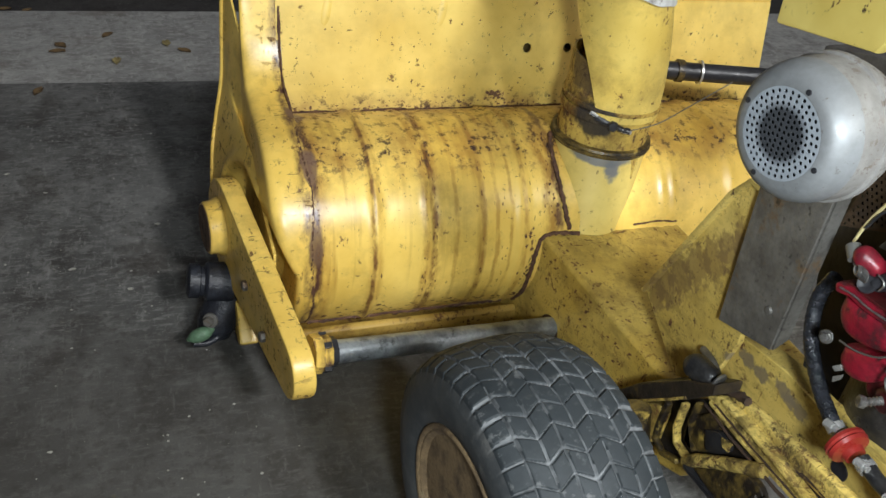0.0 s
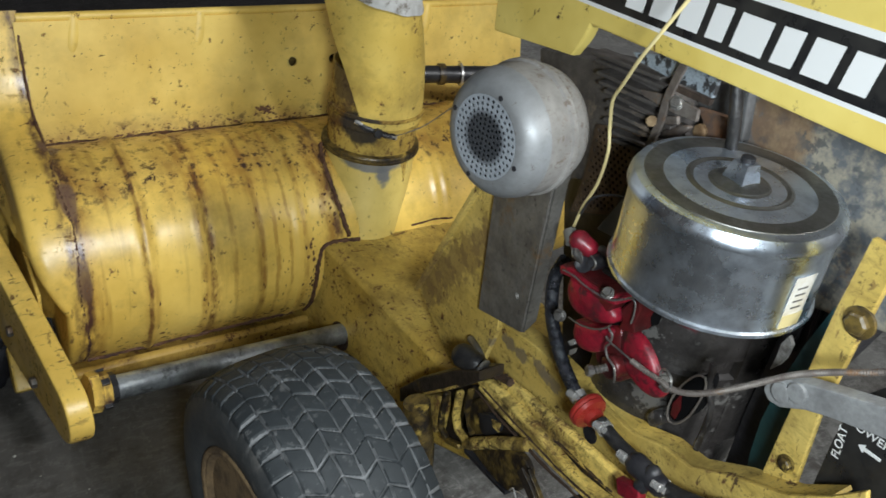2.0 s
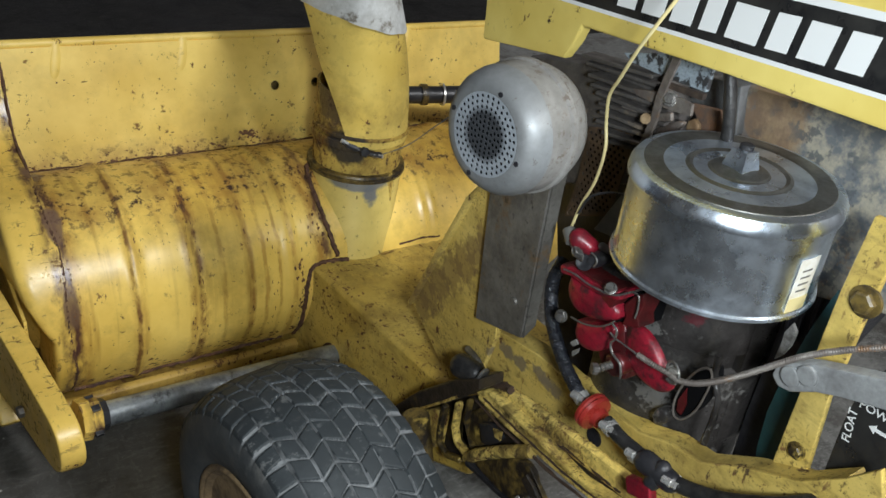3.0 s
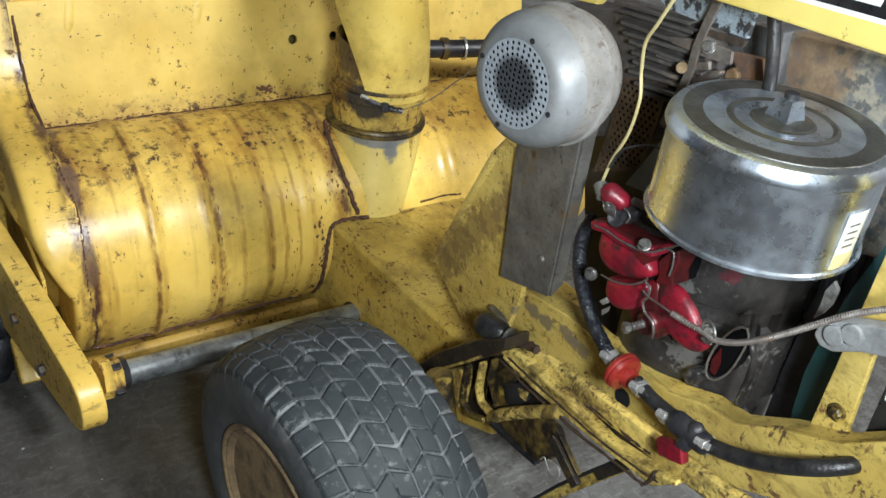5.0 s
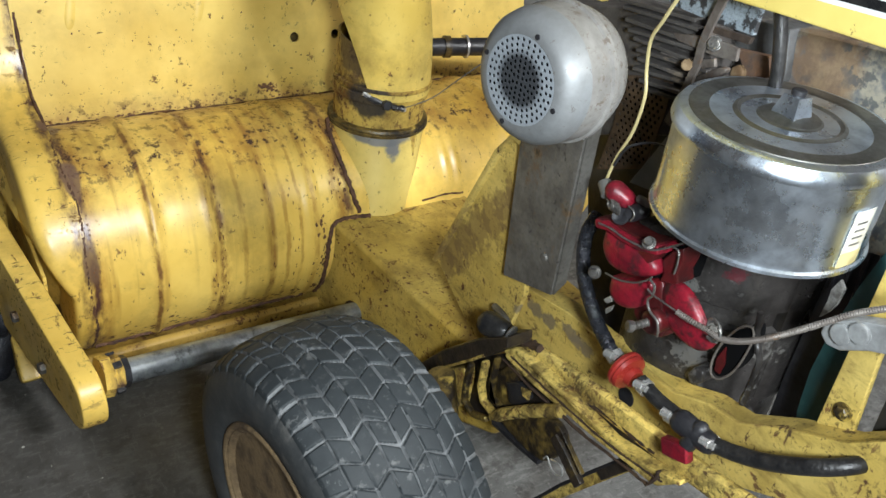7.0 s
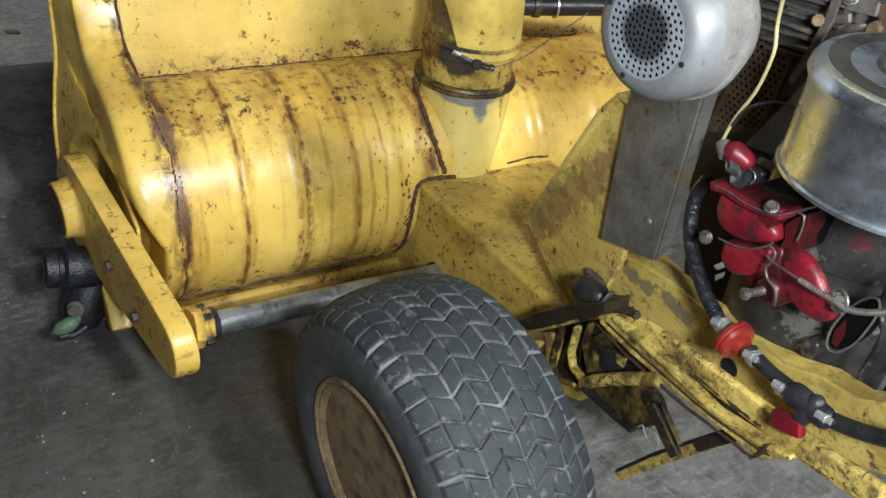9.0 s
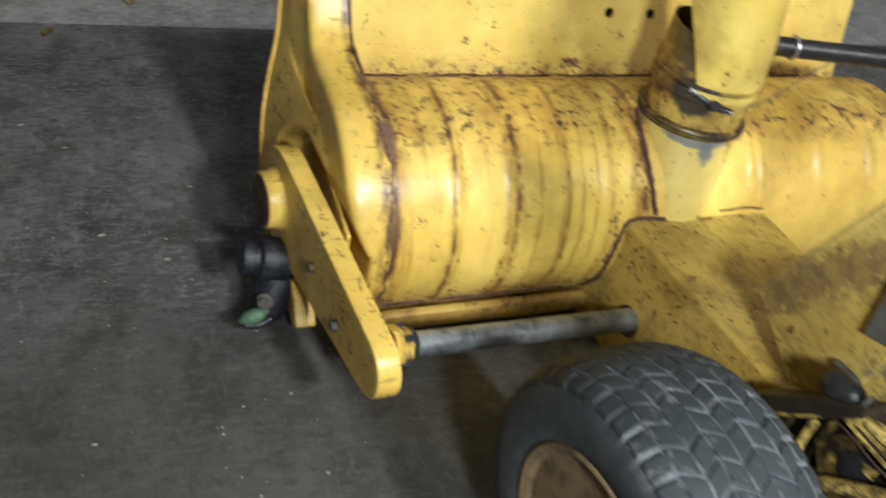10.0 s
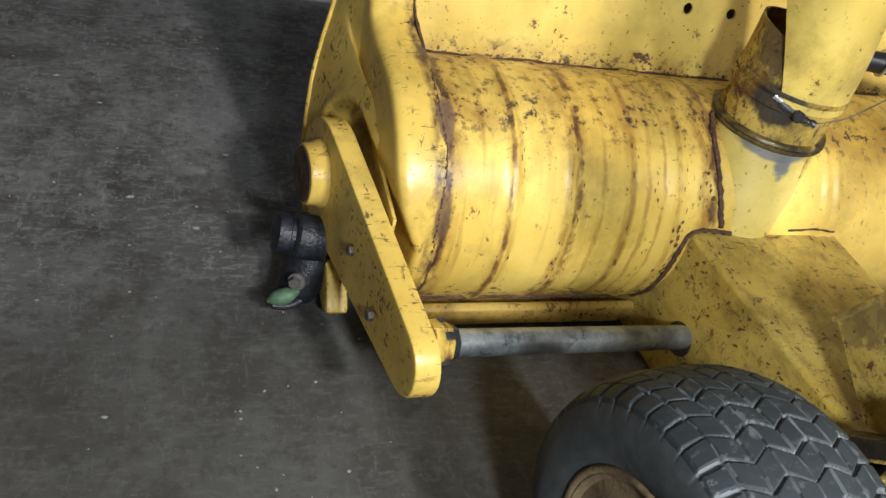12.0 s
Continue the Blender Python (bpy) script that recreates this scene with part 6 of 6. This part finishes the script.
lettering("POWER", (0.6832, 0.1910, 0.5556), 0.0112, FACE_LEFT @ pose(0, 0, 0, 0, 0, 4), panel)
part("arrow", slab([(0.1959, 0.5437), (0.1902, 0.5485), (0.1901, 0.5454), (0.1745, 0.5466), (0.1745, 0.5441), (0.1905, 0.5425), (0.1899, 0.5397)], "x", 0.6826, 0.6838, 0.0), WHITE, panel, "white printed arrow")

# hood
hood = part("hood", slab([(0.7687, 0.7027), (0.6204, 0.7287), (0.6065, 0.7497), (0.5982, 0.7694), (0.4098, 0.7850), (0.2532, 0.7951), (-0.0082, 0.8157), (-0.0774, 0.8235), (-0.0750, 0.9795), (0.6928, 0.9447), (0.7774, 0.9102)], "x", 0.6450, 0.6615, 0.004), HOOD, tractor, "yellow hood side with black and white stripe")


def along(w):
    """Height of the stripe's lower edge on the hood's side."""
    return 0.7837 + (0.6915 - w) * 0.081


def stripe(a, b, w0, w1, depth):
    return slab([(w0, along(w0) + a), (w1, along(w1) + a), (w1, along(w1) + b), (w0, along(w0) + b)], "x", 0.645 - depth, 0.6456, 0.0)


part("decal_edge", stripe(-0.0021, 0.0574, 0.70, 0.075, 0.0008), WHITE, hood, "white decal border")
part("decal", stripe(0.0021, 0.0511, 0.70, 0.075, 0.0014), DECAL, hood, "black decal band")
# brand mark: eight plain white slanted shapes
w = 0.5533
for k, wide in enumerate((0.0239, 0.0267, 0.0253, 0.0197, 0.0330, 0.0211, 0.0260, 0.0232)):
    z = along(w) + 0.0098
    shape = [(w, z), (w - wide, z + 0.0021), (w - wide - 0.0042, z + 0.0329), (w - 0.0042, z + 0.0308)]
    part("mark", slab(shape, "x", 0.6430, 0.6442, 0.0), WHITE, hood)
    w -= wide + 0.0093
part("top_fold", sheet([[(0.6477, -0.0751, 0.9767), (0.6477, 0.2719, 0.9619), (0.6477, 0.6786, 0.9432), (0.6477, 0.7702, 0.9088)], [(0.6642, -0.0751, 0.9908), (0.6642, 0.2717, 0.9760), (0.6642, 0.6780, 0.9560), (0.6642, 0.7793, 0.9176)], [(0.7259, -0.0757, 0.9943), (0.7259, 0.2703, 0.9796), (0.7259, 0.6755, 0.9596), (0.7259, 0.7806, 0.9199)]], 0.00566), HOOD, hood)
part("badge", slab([(0.2507, along(0.2507) + 0.0056), (0.159, along(0.159) + 0.0056), (0.159, along(0.159) + 0.0476), (0.2507, along(0.2507) + 0.0476)], "x", 0.6430, 0.6442, 0.0), WHITE, hood, "white square of the decal")


# ---- rust and chips along seams and edges ----
def spots(name, marks, mat, parent, seed, label=""):
    """Ragged crusts of rust: each mark is a place, a normal, a long direction, a length and a width."""
    rng = random.Random(seed)
    bm = bmesh.new()
    for p, n, d, a, b in marks:
        p, n = Vector(p), Vector(n).normalized()
        d = (Vector(d) - n * n.dot(Vector(d))).normalized()
        e = n.cross(d)
        k = rng.randint(7, 11)
        ring = []
        for i in range(k):
            t = 2 * math.pi * i / k
            r = rng.uniform(0.35, 1.2)
            ring.append(bm.verts.new(p + n * 0.0002 + d * (a * r * math.cos(t)) + e * (b * r * math.sin(t))))
        top = bm.verts.new(p + n * 0.0004)
        for i in range(k):
            bm.faces.new((ring[i], ring[(i + 1) % k], top))
    ob = part(name, bm, mat, parent, label, 60)
    return tagged(ob, label, kind="stuff")


def drum_mark(rng, u, deg, a, b, along=0.0):
    q = on_drum(u, deg, 0.0026)
    t = radians(deg)
    return (q, (0, math.cos(t), math.sin(t)), (math.cos(along), -math.sin(t) * math.sin(along), math.cos(t) * math.sin(along)), a, b)


rng = random.Random(11)
marks = []
for i in range(220):
    u = rng.uniform(0.17, 0.62) if i % 4 else rng.uniform(0.75, 1.15)
    s = abs(rng.gauss(0, 1))
    size = 0.0005 + 0.0030 * rng.random() ** 3 * (1.15 - 0.25 * min(s, 3))
    marks.append(drum_mark(rng, u, 60 + 9 * s, size * rng.uniform(0.8, 2.2), size, rng.uniform(-0.6, 0.6)))
for i in range(60):
    s = abs(rng.gauss(0, 1))
    size = rng.uniform(0.0005, 0.0018)
    marks.append(drum_mark(rng, 0.170 + 0.010 * s, rng.uniform(82, 190), size, size * rng.uniform(0.8, 2.0), rng.uniform(-0.5, 0.5)))
for c, n in ((0.268, 30), (0.277, 16), (0.352, 30), (0.366, 60), (0.452, 24), (0.49, 14), (0.520, 26), (0.540, 26), (0.565, 30)):
    for i in range(n):
        size = rng.uniform(0.0005, 0.0015)
        marks.append(drum_mark(rng, c + rng.gauss(0, 0.003), rng.uniform(80, 205), size, size * rng.uniform(1.0, 5.0)))
for i in range(90):
    size = rng.uniform(0.001, 0.003)
    marks.append(drum_mark(rng, rng.uniform(0.17, 0.56), 214 - 5 * abs(rng.gauss(0, 1)), size * 2, size))
for i in range(80):
    deg = rng.uniform(104, 200)
    u = 0.590 - 0.011 * abs(rng.gauss(0, 1)) if deg < 160 else 0.547 - 0.010 * abs(rng.gauss(0, 1))
    size = rng.uniform(0.0008, 0.0034)
    marks.append(drum_mark(rng, u, deg, size, size * 1.6))
spots("rust_crust", marks, CRUST, blower, 5, "brown rust crust along the drum's seams")
marks = []
for i in range(300):
    u = rng.uniform(0.17, 1.1)
    s = abs(rng.gauss(0, 1)) * (1.5 if 0.52 < u < 0.62 else 1.0)
    z = 0.337 + 0.011 * s
    size = 0.0005 + 0.0030 * rng.random() ** 3 * (1.15 - 0.2 * min(s, 3))
    marks.append(((u, 1.3425 + 0.25 * (z - 0.335), z), (0, -0.97, 0.24), (1, 0, 0), size * rng.uniform(1, 2), size))
for i in range(26):
    marks.append(((0.565 + rng.gauss(0, 0.012), 1.3445, 0.352 + rng.uniform(0, 0.016)), (0, -0.97, 0.24), (1, 0, 0), rng.uniform(0.002, 0.006), rng.uniform(0.002, 0.004)))
for i in range(70):
    z = rng.uniform(0.36, 0.53)
    size = rng.uniform(0.0005, 0.0016)
    marks.append(((rng.uniform(0.17, 1.1), 1.3425 + 0.25 * (z - 0.335), z), (0, -0.97, 0.24), (1, 0, 0.6), size * 1.6, size))
spots("rust_crust", marks, CRUST, plate, 6, "brown rust crust at the plate's foot")
marks = []
for i in range(90):
    w = rng.uniform(0.70, 1.04)
    near = 0.562 + (1.066 - w) * 0.068
    u = near + 0.008 + (0.014 * abs(rng.gauss(0, 1)) if i % 3 else rng.uniform(0, 0.2))
    size = rng.uniform(0.0006, 0.0026)
    marks.append(((u, w, 0.2304 + (w - 0.70) * 0.0055), (0, 0, 1), (rng.uniform(-1, 1), 1, 0), size * 1.8, size))
for i in range(70):
    w = rng.uniform(0.70, 1.06)
    z = 0.226 - 0.008 - 0.03 * abs(rng.gauss(0, 1)) if i % 3 else rng.uniform(0.06, 0.21)
    size = rng.uniform(0.0006, 0.0030)
    marks.append(((0.562 + (1.066 - w) * 0.068 - 0.0003, w, z), (-1, -0.068, 0), (0, 1, rng.uniform(-1.4, -0.2)), size * 2.2, size))
spots("rust_crust", marks, CRUST, box, 7, "brown rust on the box's edges")
marks = []
for i in range(60):
    t = rng.random()
    w, z = 1.240 - 0.34 * t, 0.174 + (0.085 - 0.04 * t) * rng.uniform(-1, 1)
    size = rng.uniform(0.0006, 0.0022)
    marks.append(((arm_face(w) - 0.0002, w, z - 0.015 * t), (-1, -0.12, 0), (0, 1, rng.uniform(-1, 1)), size * 2, size))
for i in range(90):
    a = rng.uniform(0.2, 1.7) if i % 2 else -1.2 - rng.uniform(0.2, 1.7)
    w, z = (1.240 + 0.0875 * math.cos(a), 0.174 + 0.0875 * math.sin(a)) if i % 2 else (0.897 + 0.0475 * math.cos(a), 0.159 + 0.0475 * math.sin(a))
    marks.append(((arm_face(w) + rng.uniform(0.006, 0.029), w, z), (0, math.cos(a), math.sin(a)), (1, 0, 0), rng.uniform(0.001, 0.003), rng.uniform(0.001, 0.002)))
spots("rust_crust", marks, CRUST, armp, 8, "dark chips on the arm")


# ---- leaves and chips on the ground ----
def leaf(seed):
    r = random.Random(seed)
    rows = []
    for i in range(6):
        t = i / 5
        half = 0.013 * math.sin(math.pi * (0.06 + 0.90 * t)) ** 0.8 * r.uniform(0.8, 1.15)
        rows.append([(half * k / 2, 0.045 * (t - 0.5), 0.003 + 0.006 * (abs(k) / 2) ** 1.5 + r.uniform(0, 0.002)) for k in range(-2, 3)])
    return sheet(rows, 0.0006)


for k, (u, w, z) in enumerate(((-0.17, 2.40, -0.008), (-0.33, 2.53, -0.008), (-0.335, 2.485, -0.008), (-0.20, 2.60, -0.008), (-0.03, 2.52, -0.008), (0.02, 2.46, -0.008), (-0.52, 2.86, -0.015), (-0.45, 2.84, -0.015), (-0.13, 3.15, -0.015), (-0.30, 3.30, -0.015), (0.0, 2.95, -0.015), (-0.36, 2.20, 0.0))):
    ob = part("dead_leaf", leaf(k), LEAF if k % 4 else LEAF_PALE, None, "curled brown dead leaf on the ground" if k % 4 else "pale yellowed dead leaf on the ground", 60)
    ob.matrix_world = pose(u, w + 0.06, FLOOR_Z + z - 0.0028, 0, 0, 47 * k)
    tagged(ob, "curled brown dead leaf on the ground" if k % 4 else "pale yellowed dead leaf on the ground", "leaf", group="leaves on the ground")

rng = random.Random(4)
for u, w in ((-0.117, 1.982), (-0.392, 1.778), (-0.234, 1.389), (-0.125, 1.365), (-0.126, 1.308), (-0.347, 1.14), (-0.222, 1.156), (-0.239, 0.922), (-0.088, 1.248), (-0.305, 1.684), (-0.073, 1.523), (-0.357, 1.425)):
    size = rng.uniform(0.0035, 0.008)
    bm = bmesh.new()
    ring = [bm.verts.new((size * rng.uniform(0.6, 1.2) * math.cos(a), size * 0.6 * rng.uniform(0.6, 1.2) * math.sin(a), 0)) for a in (2 * math.pi * i / 7 for i in range(7))]
    top = bm.verts.new((0, 0, size * 0.35))
    bm.faces.new(ring)
    for i in range(7):
        bm.faces.new((ring[i], ring[(i + 1) % 7], top))
    ob = part("paint_chip", bm, CHIP, None, "", 0)
    ob.matrix_world = pose(u, w + 0.06, FLOOR_Z, 0, 0, rng.uniform(0, 360))
    tagged(ob, "small pale chip lying on the concrete floor", "chip", group="chips on the floor")


# fine scuffs and grit on the concrete
rng = random.Random(21)
grit = bmesh.new()
for i in range(420):
    u, w = rng.uniform(-0.75, 0.25), rng.uniform(0.55, 2.2)
    size = 0.0007 + 0.0022 * rng.random() ** 3
    ring = [grit.verts.new((u + size * rng.uniform(0.6, 1.3) * math.cos(a), w + size * rng.uniform(0.6, 1.3) * math.sin(a), FLOOR_Z)) for a in (2 * math.pi * k / 5 for k in range(5))]
    top = grit.verts.new((u, w, FLOOR_Z + size * 0.7))
    for k in range(5):
        grit.faces.new((ring[k], ring[(k + 1) % 5], top))
ob = part("grit", grit, CHIP, None, "", 0)
tagged(ob, "pale grit scattered over the concrete floor", "grit", kind="stuff")
